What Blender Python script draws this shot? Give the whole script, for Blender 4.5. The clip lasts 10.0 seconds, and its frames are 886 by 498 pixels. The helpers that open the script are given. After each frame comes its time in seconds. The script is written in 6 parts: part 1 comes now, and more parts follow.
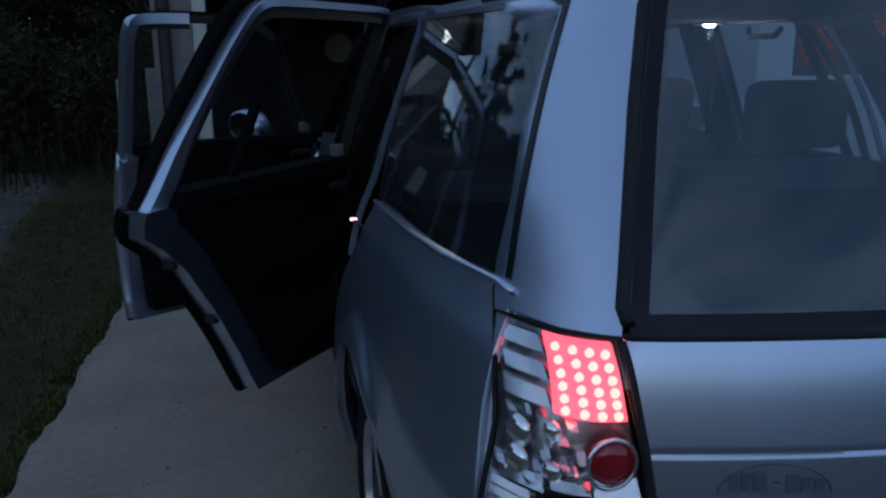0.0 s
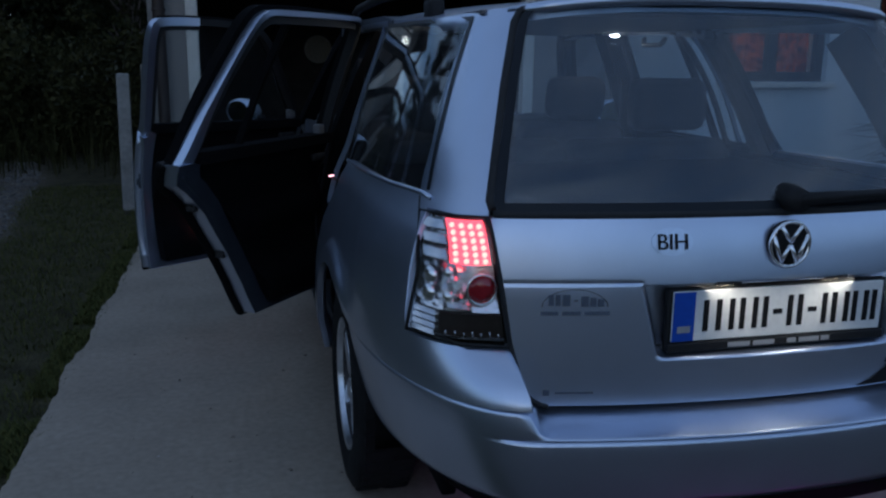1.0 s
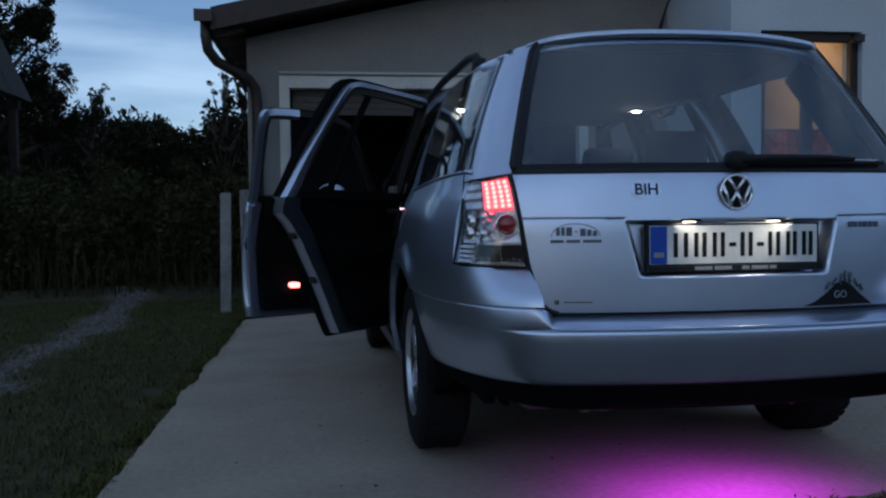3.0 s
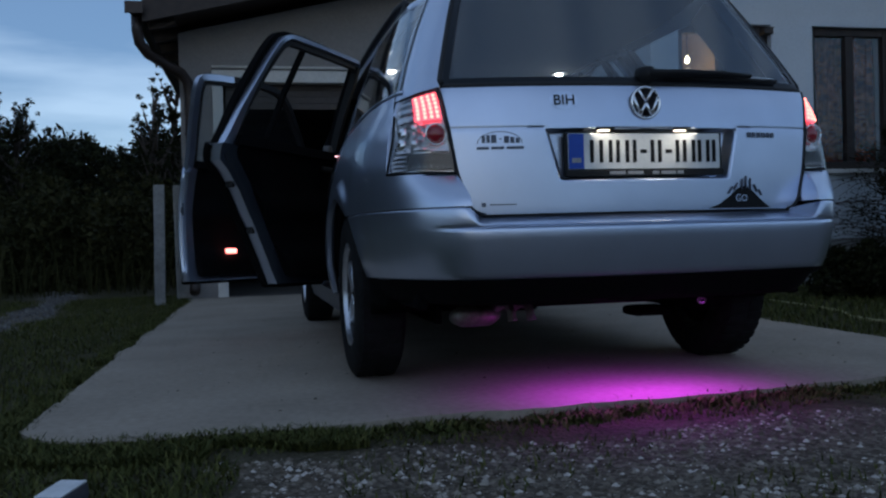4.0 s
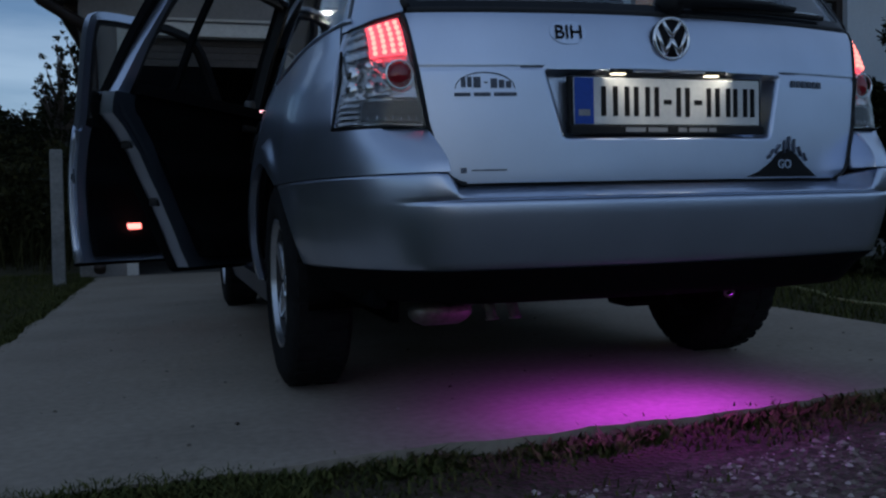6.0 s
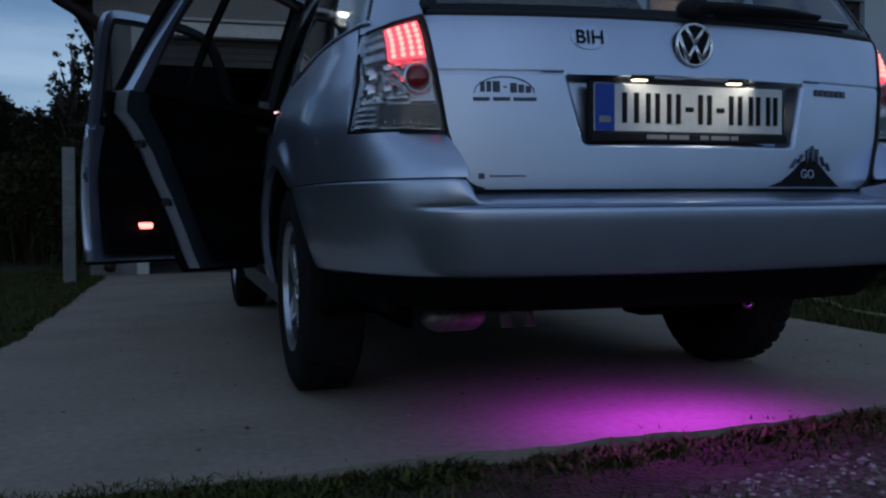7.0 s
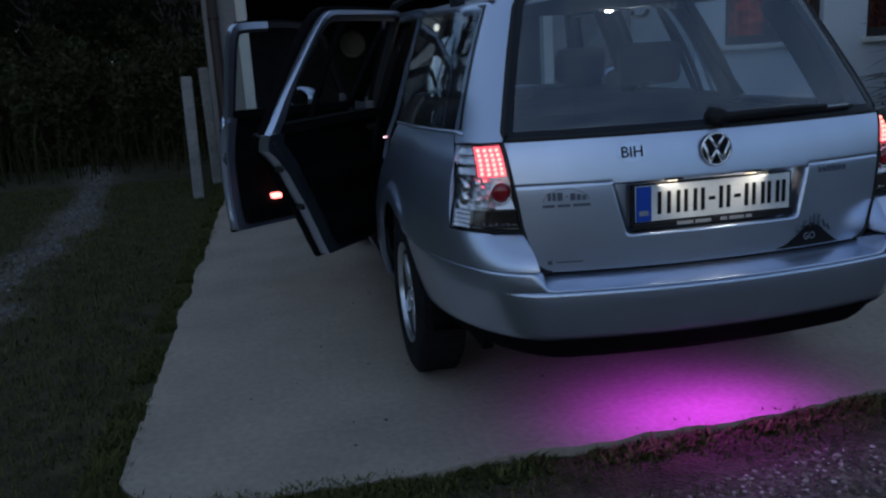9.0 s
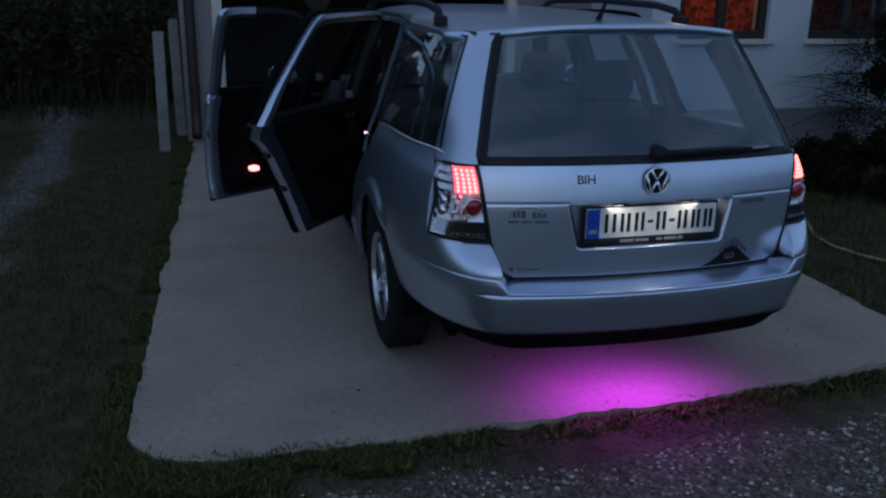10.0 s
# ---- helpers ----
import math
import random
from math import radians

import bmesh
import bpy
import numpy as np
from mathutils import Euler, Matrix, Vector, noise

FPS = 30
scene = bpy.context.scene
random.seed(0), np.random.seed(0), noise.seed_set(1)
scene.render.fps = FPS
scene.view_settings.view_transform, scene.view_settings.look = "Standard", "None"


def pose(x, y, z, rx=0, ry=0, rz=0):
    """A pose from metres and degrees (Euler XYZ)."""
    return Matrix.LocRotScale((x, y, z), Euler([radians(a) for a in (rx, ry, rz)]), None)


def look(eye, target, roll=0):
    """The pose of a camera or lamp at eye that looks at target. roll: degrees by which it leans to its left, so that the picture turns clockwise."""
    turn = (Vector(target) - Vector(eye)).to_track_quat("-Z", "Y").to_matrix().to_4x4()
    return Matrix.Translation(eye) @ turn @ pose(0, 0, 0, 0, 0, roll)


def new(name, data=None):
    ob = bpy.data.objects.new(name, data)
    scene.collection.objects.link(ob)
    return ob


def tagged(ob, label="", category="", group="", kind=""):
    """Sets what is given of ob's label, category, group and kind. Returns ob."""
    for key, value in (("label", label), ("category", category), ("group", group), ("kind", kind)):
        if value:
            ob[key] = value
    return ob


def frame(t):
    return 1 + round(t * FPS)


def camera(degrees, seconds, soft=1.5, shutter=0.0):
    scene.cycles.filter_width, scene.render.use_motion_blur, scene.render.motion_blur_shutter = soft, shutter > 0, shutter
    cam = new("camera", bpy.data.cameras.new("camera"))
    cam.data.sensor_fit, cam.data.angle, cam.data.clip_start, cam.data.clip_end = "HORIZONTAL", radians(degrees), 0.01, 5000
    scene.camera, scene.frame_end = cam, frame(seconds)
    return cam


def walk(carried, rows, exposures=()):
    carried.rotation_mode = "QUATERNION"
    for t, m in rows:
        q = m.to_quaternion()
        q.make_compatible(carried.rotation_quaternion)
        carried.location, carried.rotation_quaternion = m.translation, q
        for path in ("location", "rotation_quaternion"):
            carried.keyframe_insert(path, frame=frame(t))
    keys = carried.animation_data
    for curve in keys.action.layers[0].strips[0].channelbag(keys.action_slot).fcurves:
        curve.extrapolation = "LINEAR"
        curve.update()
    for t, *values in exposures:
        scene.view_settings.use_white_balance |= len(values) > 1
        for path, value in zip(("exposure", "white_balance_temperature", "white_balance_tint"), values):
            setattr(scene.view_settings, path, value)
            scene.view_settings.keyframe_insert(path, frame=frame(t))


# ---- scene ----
cam = camera(54.7, 10.0, soft=2.3)
PATH = [
    (0, (-1.015, -0.671, 1.307), (-0.648, 1.241, 0.850), -0.40),
    (0.5, (-1.107, -1.057, 1.295), (-0.665, 0.847, 0.869), 2.20),
    (1, (-1.088, -1.414, 1.298), (-0.665, 0.489, 0.850), 0.66),
    (1.5, (-1.030, -1.719, 1.290), (-0.750, 0.202, 0.807), 1.04),
    (2, (-1.059, -1.900, 1.266), (-0.798, 0.032, 0.821), -0.77),
    (3.5, (-1.156, -2.247, 0.636), (-0.881, -0.267, 0.658), 0.03),
    (4, (-1.159, -2.305, 0.523), (-0.751, -0.347, 0.499), -1.61),
    (4.5, (-1.155, -2.191, 0.501), (-0.745, -0.234, 0.453), -1.75),
    (5, (-1.145, -2.088, 0.507), (-0.668, -0.147, 0.426), -2.93),
    (5.5, (-1.118, -1.732, 0.526), (-0.554, 0.185, 0.427), -1.91),
    (7, (-1.126, -1.626, 0.544), (-0.568, 0.293, 0.455), -0.55),
    (7.5, (-1.158, -2.003, 0.515), (-0.719, -0.052, 0.482), 0.17),
    (8, (-1.175, -2.254, 0.564), (-0.831, -0.284, 0.550), -0.99),
    (8.5, (-1.200, -2.208, 0.851), (-0.848, -0.246, 0.686), -1.10),
    (9, (-1.244, -2.211, 1.271), (-0.915, -0.295, 0.802), -3.44),
    (9.5, (-1.297, -2.372, 1.491), (-0.881, -0.521, 0.858), -1.01),
    (10, (-1.412, -2.542, 1.564), (-0.966, -0.684, 0.972), 0.79),
]
# the clip's white balance drifts a little between the dark close views and the low ones with sky
EXPOSURES = [(0, 0, 5600, 10), (2, 0, 5700, 10), (3.5, 0.1, 5900, 9), (4.6, 0.05, 5900, 9), (5.1, -0.05, 5900, 9), (5.6, -0.4, 5900, 9), (7.0, -0.4, 5800, 9), (7.7, 0, 5900, 9), (8.5, 0, 6000, 9), (9.3, 0, 5800, 10), (10, 0, 5700, 10)]
walk(cam, [(t, look(eye, target, roll)) for t, eye, target, roll in PATH], EXPOSURES)
SKY = 0.198
SUN = 0.05
ROOM = 10.0
PLATE_W = 0.076
GLOW_W = 3.4
GLOW_COLOUR = (0.60, 0.035, 0.88)

# ---- world and large lights ----
world = bpy.data.worlds.new("dusk_sky")
scene.world = world
world.use_nodes = True
wn, wl = world.node_tree.nodes, world.node_tree.links
wn.clear()
w_out = wn.new("ShaderNodeOutputWorld")
w_bg = wn.new("ShaderNodeBackground")
w_sky = wn.new("ShaderNodeTexSky")
w_sky.sky_type = "NISHITA"
w_sky.sun_disc = False
w_sky.sun_elevation = radians(7)
w_sky.sun_rotation = radians(200)
w_sky.air_density, w_sky.dust_density, w_sky.ozone_density = 1.0, 0.6, 3.0
w_co = wn.new("ShaderNodeTexCoord")
w_map = wn.new("ShaderNodeMapping")
w_map.inputs["Scale"].default_value = (1.0, 1.0, 6.0)
w_noise = wn.new("ShaderNodeTexNoise")
w_noise.inputs["Scale"].default_value = 3.0
w_noise.inputs["Detail"].default_value = 6.0
w_ramp = wn.new("ShaderNodeValToRGB")
w_ramp.color_ramp.elements[0].position, w_ramp.color_ramp.elements[0].color = 0.36, (1.05, 1.55, 2.45, 1)
w_ramp.color_ramp.elements[1].position, w_ramp.color_ramp.elements[1].color = 0.66, (2.9, 3.5, 4.3, 1)
w_mix = wn.new("ShaderNodeMix")
w_mix.data_type = "RGBA"
w_mix.inputs["Factor"].default_value = 0.72
wl.new(w_co.outputs["Generated"], w_map.inputs["Vector"])
wl.new(w_map.outputs["Vector"], w_noise.inputs["Vector"])
wl.new(w_noise.outputs["Fac"], w_ramp.inputs["Fac"])
wl.new(w_ramp.outputs["Color"], w_mix.inputs["B"])
wl.new(w_sky.outputs["Color"], w_mix.inputs["A"])
w_xyz = wn.new("ShaderNodeSeparateXYZ")
wl.new(w_co.outputs["Generated"], w_xyz.inputs["Vector"])
w_up = wn.new("ShaderNodeValToRGB")
w_up.color_ramp.elements[0].position, w_up.color_ramp.elements[0].color = 0.0, (1.0, 1.0, 1.0, 1)
w_up.color_ramp.elements[1].position, w_up.color_ramp.elements[1].color = 0.8, (0.64, 0.65, 0.68, 1)
wl.new(w_xyz.outputs["Z"], w_up.inputs["Fac"])
w_dim = wn.new("ShaderNodeMix")
w_dim.data_type, w_dim.blend_type = "RGBA", "MULTIPLY"
w_dim.inputs["Factor"].default_value = 1.0
wl.new(w_mix.outputs["Result"], w_dim.inputs["A"])
wl.new(w_up.outputs["Color"], w_dim.inputs["B"])
wl.new(w_dim.outputs["Result"], w_bg.inputs["Color"])
w_bg.inputs["Strength"].default_value = SKY
wl.new(w_bg.outputs["Background"], w_out.inputs["Surface"])

sun = new("sun", bpy.data.lights.new("sun", "SUN"))
sun.data.energy, sun.data.angle, sun.data.color = SUN, radians(40), (0.75, 0.86, 1.0)
sun.matrix_world = look((-4, -20, 14), (0, 0, 0))


# ---- materials ----
def material(name, colour, rough=0.6, metal=0.0, grain=0.0, scale=40.0, blotch=0.0, blotch_scale=3.0, bump=0.0, bump_scale=120.0, spec=0.5, coat=0.0, emit=None, strength=0.0, per_piece=0.0):
    m = bpy.data.materials.new(name)
    m.use_nodes = True
    n, l = m.node_tree.nodes, m.node_tree.links
    b = n["Principled BSDF"]
    b.inputs["Roughness"].default_value = rough
    b.inputs["Metallic"].default_value = metal
    b.inputs["Specular IOR Level"].default_value = spec
    b.inputs["Coat Weight"].default_value = coat
    b.inputs["Coat Roughness"].default_value = 0.06
    b.inputs["Base Color"].default_value = (*colour, 1)
    if emit:
        b.inputs["Emission Color"].default_value = (*emit, 1)
        b.inputs["Emission Strength"].default_value = strength
    co = n.new("ShaderNodeTexCoord")
    value = None
    for amount, size in ((grain, scale), (blotch, blotch_scale)):
        if not amount:
            continue
        t = n.new("ShaderNodeTexNoise")
        t.inputs["Scale"].default_value = size
        t.inputs["Detail"].default_value = 5
        l.new(co.outputs["Object"], t.inputs["Vector"])
        r = n.new("ShaderNodeMapRange")
        r.inputs["From Min"].default_value, r.inputs["From Max"].default_value = 0.3, 0.7
        r.inputs["To Min"].default_value, r.inputs["To Max"].default_value = 1 - amount, 1 + amount
        l.new(t.outputs["Fac"], r.inputs["Value"])
        if value is None:
            value = r.outputs["Result"]
        else:
            k = n.new("ShaderNodeMath")
            k.operation = "MULTIPLY"
            l.new(value, k.inputs[0])
            l.new(r.outputs["Result"], k.inputs[1])
            value = k.outputs["Value"]
    if per_piece:
        o = n.new("ShaderNodeObjectInfo")
        r = n.new("ShaderNodeMapRange")
        r.inputs["To Min"].default_value, r.inputs["To Max"].default_value = 1 - per_piece, 1 + per_piece
        l.new(o.outputs["Random"], r.inputs["Value"])
        if value is None:
            value = r.outputs["Result"]
        else:
            k = n.new("ShaderNodeMath")
            k.operation = "MULTIPLY"
            l.new(value, k.inputs[0])
            l.new(r.outputs["Result"], k.inputs[1])
            value = k.outputs["Value"]
    if value is not None:
        v = n.new("ShaderNodeVectorMath")
        v.operation = "SCALE"
        v.inputs[0].default_value = colour
        l.new(value, v.inputs["Scale"])
        l.new(v.outputs["Vector"], b.inputs["Base Color"])
    if bump:
        t = n.new("ShaderNodeTexNoise")
        t.inputs["Scale"].default_value = bump_scale
        t.inputs["Detail"].default_value = 4
        l.new(co.outputs["Object"], t.inputs["Vector"])
        k = n.new("ShaderNodeBump")
        k.inputs["Strength"].default_value = bump
        k.inputs["Distance"].default_value = 0.01
        l.new(t.outputs["Fac"], k.inputs["Height"])
        l.new(k.outputs["Normal"], b.inputs["Normal"])
    return m


def island_material(name, colours, rough=0.8, spec=0.1):
    m = bpy.data.materials.new(name)
    m.use_nodes = True
    n, l = m.node_tree.nodes, m.node_tree.links
    b = n["Principled BSDF"]
    b.inputs["Roughness"].default_value = rough
    b.inputs["Specular IOR Level"].default_value = spec
    g = n.new("ShaderNodeNewGeometry")
    r = n.new("ShaderNodeValToRGB")
    r.color_ramp.interpolation = "LINEAR"
    while len(r.color_ramp.elements) < len(colours):
        r.color_ramp.elements.new(0.5)
    for i, c in enumerate(colours):
        r.color_ramp.elements[i].position = i / (len(colours) - 1)
        r.color_ramp.elements[i].color = (*c, 1)
    l.new(g.outputs["Random Per Island"], r.inputs["Fac"])
    l.new(r.outputs["Color"], b.inputs["Base Color"])
    return m


def glass_material(name, tint, gloss=0.04, rough=0.0, veil=0.0):
    m = bpy.data.materials.new(name)
    m.use_nodes = True
    n, l = m.node_tree.nodes, m.node_tree.links
    n.remove(n["Principled BSDF"])
    out = n["Material Output"]
    tr = n.new("ShaderNodeBsdfTransparent")
    tr.inputs["Color"].default_value = (*tint, 1)
    gl = n.new("ShaderNodeBsdfGlossy")
    gl.inputs["Roughness"].default_value = rough
    lw = n.new("ShaderNodeLayerWeight")
    lw.inputs["Blend"].default_value = 0.5
    pw = n.new("ShaderNodeMath")
    pw.operation = "POWER"
    pw.inputs[1].default_value = 5.0
    fr = n.new("ShaderNodeMath")
    fr.operation = "MULTIPLY_ADD"
    fr.inputs[1].default_value, fr.inputs[2].default_value = 1 - gloss, gloss
    l.new(lw.outputs["Facing"], pw.inputs[0])
    l.new(pw.outputs["Value"], fr.inputs[0])
    mx = n.new("ShaderNodeMixShader")
    l.new(fr.outputs["Value"], mx.inputs["Fac"])
    l.new(tr.outputs["BSDF"], mx.inputs[1])
    l.new(gl.outputs["BSDF"], mx.inputs[2])
    last = mx.outputs["Shader"]
    # pale blue film: some dust, and reflected sky put into the glass colour
    if veil:
        df = n.new("ShaderNodeBsdfDiffuse")
        df.inputs["Color"].default_value = (0.40, 0.44, 0.52, 1)
        t = n.new("ShaderNodeTexNoise")
        t.inputs["Scale"].default_value = 6
        t.inputs["Detail"].default_value = 6
        co = n.new("ShaderNodeTexCoord")
        l.new(co.outputs["Object"], t.inputs["Vector"])
        r = n.new("ShaderNodeMapRange")
        r.inputs["To Max"].default_value = veil
        r.inputs["From Min"].default_value = 0.2
        r.inputs["To Min"].default_value = veil * 0.5
        l.new(t.outputs["Fac"], r.inputs["Value"])
        m2 = n.new("ShaderNodeMixShader")
        l.new(r.outputs["Result"], m2.inputs["Fac"])
        l.new(last, m2.inputs[1])
        l.new(df.outputs["BSDF"], m2.inputs[2])
        last = m2.outputs["Shader"]
    l.new(last, out.inputs["Surface"])
    return m


def light_material(name, colour, strength):
    m = bpy.data.materials.new(name)
    m.use_nodes = True
    n, l = m.node_tree.nodes, m.node_tree.links
    n.remove(n["Principled BSDF"])
    e = n.new("ShaderNodeEmission")
    e.inputs["Color"].default_value = (*colour, 1)
    e.inputs["Strength"].default_value = strength
    l.new(e.outputs["Emission"], n["Material Output"].inputs["Surface"])
    return m


SILVER = material("silver_paint", (0.57, 0.635, 0.775), rough=0.325, metal=0.95, grain=0.05, scale=900, blotch=0.05, blotch_scale=5, coat=0.6)
# body silver darkened, standing in for shade inside the door openings
SILVER_SHADED = material("silver_in_shade", (0.095, 0.11, 0.14), rough=0.36, metal=0.7, grain=0.06, scale=60, blotch=0.12, blotch_scale=7)
BLACK_PLASTIC = material("black_plastic", (0.012, 0.012, 0.013), rough=0.65, spec=0.3, grain=0.15, scale=90, bump=0.1, bump_scale=400)
VALANCE = material("matt_black_valance", (0.006, 0.006, 0.0065), rough=0.92, spec=0.06, grain=0.2, scale=60, bump=0.1, bump_scale=300)
RUBBER = material("black_rubber", (0.014, 0.014, 0.015), rough=0.75, grain=0.2, scale=60)
TYRE = material("tyre_rubber", (0.012, 0.012, 0.0125), rough=0.9, spec=0.15, grain=0.25, scale=40, blotch=0.3, blotch_scale=9, bump=0.2, bump_scale=150)
ALLOY = material("alloy_rim", (0.62, 0.64, 0.68), rough=0.28, metal=0.9, grain=0.06, scale=50, blotch=0.12, blotch_scale=15)
# dark grey inside the alloy rim, standing in for shade between the spokes
BARREL = material("shaded_inner_rim", (0.05, 0.05, 0.053), rough=0.55, metal=0.4, grain=0.2, scale=60)
CHROME = material("chrome", (0.94, 0.94, 0.96), rough=0.12, metal=0.9, grain=0.03, scale=80)
MIRROR = material("mirror_glass", (0.85, 0.87, 0.9), rough=0.03, metal=1.0)
CHROME_DIM = material("lamp_reflector", (0.50, 0.51, 0.53), rough=0.22, metal=0.85, grain=0.2, scale=120, blotch=0.3, blotch_scale=40)
GLASS = glass_material("car_glass", (0.92, 0.95, 0.955), veil=0.015)
REAR_GLASS = glass_material("rear_window_glass", (0.86, 0.91, 0.95), gloss=0.085, veil=0.048)
LENS = glass_material("clear_lamp_lens", (0.95, 0.95, 0.95))
FRIT = material("black_glass_border", (0.006, 0.008, 0.012), rough=0.3, spec=0.3, grain=0.1, scale=50)
TRIM = material("dark_door_trim", (0.005, 0.005, 0.006), rough=0.93, spec=0.06, grain=0.2, scale=120, bump=0.25, bump_scale=300)
FABRIC = material("dark_seat_fabric", (0.026, 0.027, 0.032), rough=0.95, grain=0.35, scale=260, blotch=0.2, blotch_scale=8, bump=0.3, bump_scale=500)
HEADLINER = material("grey_headliner", (0.10, 0.10, 0.105), rough=0.95, grain=0.1, scale=200)
UNDERBODY = material("dark_underbody", (0.007, 0.007, 0.007), rough=0.95, spec=0.03, grain=0.4, scale=25, blotch=0.4, blotch_scale=5, bump=0.4, bump_scale=40)
STEEL = material("rusty_exhaust_steel", (0.26, 0.24, 0.22), rough=0.45, metal=0.7, grain=0.3, scale=40, blotch=0.3, blotch_scale=9)
RED_LENS = material("red_reflector", (0.28, 0.012, 0.02), rough=0.15, grain=0.15, scale=220, coat=0.6)
LED_BASE = material("red_led_board", (0.5, 0.02, 0.03), rough=0.35, grain=0.1, scale=200, emit=(1.0, 0.075, 0.10), strength=2.5)
LED_DOT = light_material("red_led", (1.0, 0.23, 0.18), 3.8)
AMBER_DARK = material("dark_lamp_strip", (0.022, 0.015, 0.013), rough=0.45, spec=0.25, grain=0.2, scale=200)
PLATE_WHITE = material("white_plate", (0.74, 0.74, 0.72), rough=0.4, grain=0.05, scale=90, blotch=0.08, blotch_scale=12)
PLATE_BLUE = material("blue_plate_band", (0.015, 0.07, 0.42), rough=0.4, grain=0.08, scale=90)
INK = material("black_ink", (0.008, 0.008, 0.009), rough=0.65, spec=0.2, grain=0.1, scale=90)
GREY_INK = material("grey_print", (0.085, 0.10, 0.135), rough=0.5, grain=0.2, scale=150)
WHITE_PRINT = material("white_print", (0.32, 0.32, 0.33), rough=0.5, grain=0.1, scale=90)
STICKER_WHITE = material("white_sticker", (0.60, 0.67, 0.81), rough=0.33, metal=0.92, grain=0.05, scale=90)
PLATE_LAMP = light_material("plate_lamp_glow", (1.0, 0.82, 0.55), 4.5)
COURTESY = light_material("courtesy_lamp_glow", (1.0, 0.95, 0.85), 30.0)
DOOR_LAMP = light_material("red_door_lamp_glow", (1.0, 0.20, 0.16), 5.0)
UNDERGLOW = light_material("violet_led_glow", GLOW_COLOUR, 0.2)
DOORWAY = light_material("pink_doorway_glow", (1.0, 0.45, 0.5), 3.0)

CONCRETE = material("driveway_concrete", (0.318, 0.271, 0.217), rough=0.92, grain=0.12, scale=38, blotch=0.13, blotch_scale=2.2, bump=0.16, bump_scale=260, spec=0.25)
PLASTER = material("cream_plaster", (0.235, 0.22, 0.21), rough=0.92, grain=0.07, scale=45, blotch=0.12, blotch_scale=0.9, bump=0.3, bump_scale=90)
HOUSE_PAINT = material("white_house_plaster", (0.54, 0.58, 0.62), rough=0.9, grain=0.05, scale=40, blotch=0.1, blotch_scale=0.8, bump=0.25, bump_scale=80)
PLINTH = material("grey_plinth", (0.24, 0.24, 0.235), rough=0.92, grain=0.15, scale=30, blotch=0.2, blotch_scale=2, bump=0.4, bump_scale=60)
FRAME_WHITE = material("off_white_paint", (0.58, 0.56, 0.52), rough=0.6, grain=0.08, scale=40, blotch=0.1, blotch_scale=3)
BROWN_WOOD = material("dark_brown_wood", (0.026, 0.016, 0.012), rough=0.6, grain=0.3, scale=14, blotch=0.2, blotch_scale=3, bump=0.2, bump_scale=60)
SHUTTER = material("dark_door_panel", (0.06, 0.048, 0.042), rough=0.7, grain=0.2, scale=30, blotch=0.2, blotch_scale=2)
ROOF = material("brown_roof_tile", (0.10, 0.055, 0.04), rough=0.85, grain=0.25, scale=20, blotch=0.25, blotch_scale=2, bump=0.3, bump_scale=50)
GUTTER = material("brown_gutter_metal", (0.035, 0.024, 0.02), rough=0.45, metal=0.2, grain=0.2, scale=20)
POST = material("concrete_post", (0.22, 0.215, 0.205), rough=0.95, grain=0.15, scale=35, blotch=0.25, blotch_scale=4, bump=0.4, bump_scale=70)
# near-black for all inner garage faces, standing in for the unlit room
UNLIT_ROOM = material("unlit_garage_inside", (0.06, 0.055, 0.05), rough=0.95, grain=0.2, scale=8, blotch=0.3, blotch_scale=1.5)
ROOM_WALL = material("warm_room_wall", (0.6, 0.45, 0.3), rough=0.9, grain=0.05, scale=30)
BARK = material("tree_bark", (0.06, 0.045, 0.035), rough=0.95, grain=0.4, scale=18, blotch=0.2, blotch_scale=4, bump=0.6, bump_scale=40)
SHED_WOOD = material("weathered_shed_wood", (0.016, 0.013, 0.011), rough=0.9, grain=0.35, scale=16, blotch=0.2, blotch_scale=3)
HOSE = material("yellow_garden_hose", (0.26, 0.24, 0.11), rough=0.5, grain=0.1, scale=50)
PLINTH_DARK = material("dark_block_side", (0.05, 0.055, 0.065), rough=0.9, grain=0.2, scale=60)
PAPER = material("white_stone_tile", (0.62, 0.63, 0.64), rough=0.6, grain=0.08, scale=60, blotch=0.1, blotch_scale=10)
BRASS = material("pale_wall_dial", (0.55, 0.52, 0.45), rough=0.5, grain=0.15, scale=40)
GRASS = island_material("grass_blades", ((0.028, 0.034, 0.011), (0.066, 0.075, 0.021), (0.115, 0.112, 0.034)), rough=0.75)
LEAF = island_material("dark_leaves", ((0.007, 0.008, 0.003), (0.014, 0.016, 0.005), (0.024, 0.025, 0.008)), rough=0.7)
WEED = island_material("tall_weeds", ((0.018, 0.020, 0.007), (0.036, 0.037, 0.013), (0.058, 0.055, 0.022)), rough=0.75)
STONES = island_material("grey_gravel", ((0.070, 0.056, 0.043), (0.12, 0.098, 0.077), (0.17, 0.142, 0.113), (0.27, 0.235, 0.195), (0.56, 0.51, 0.46)), rough=0.85)
PALE_STONES = island_material("pale_path_gravel", ((0.05, 0.047, 0.045), (0.11, 0.105, 0.10), (0.18, 0.175, 0.165)), rough=0.9)


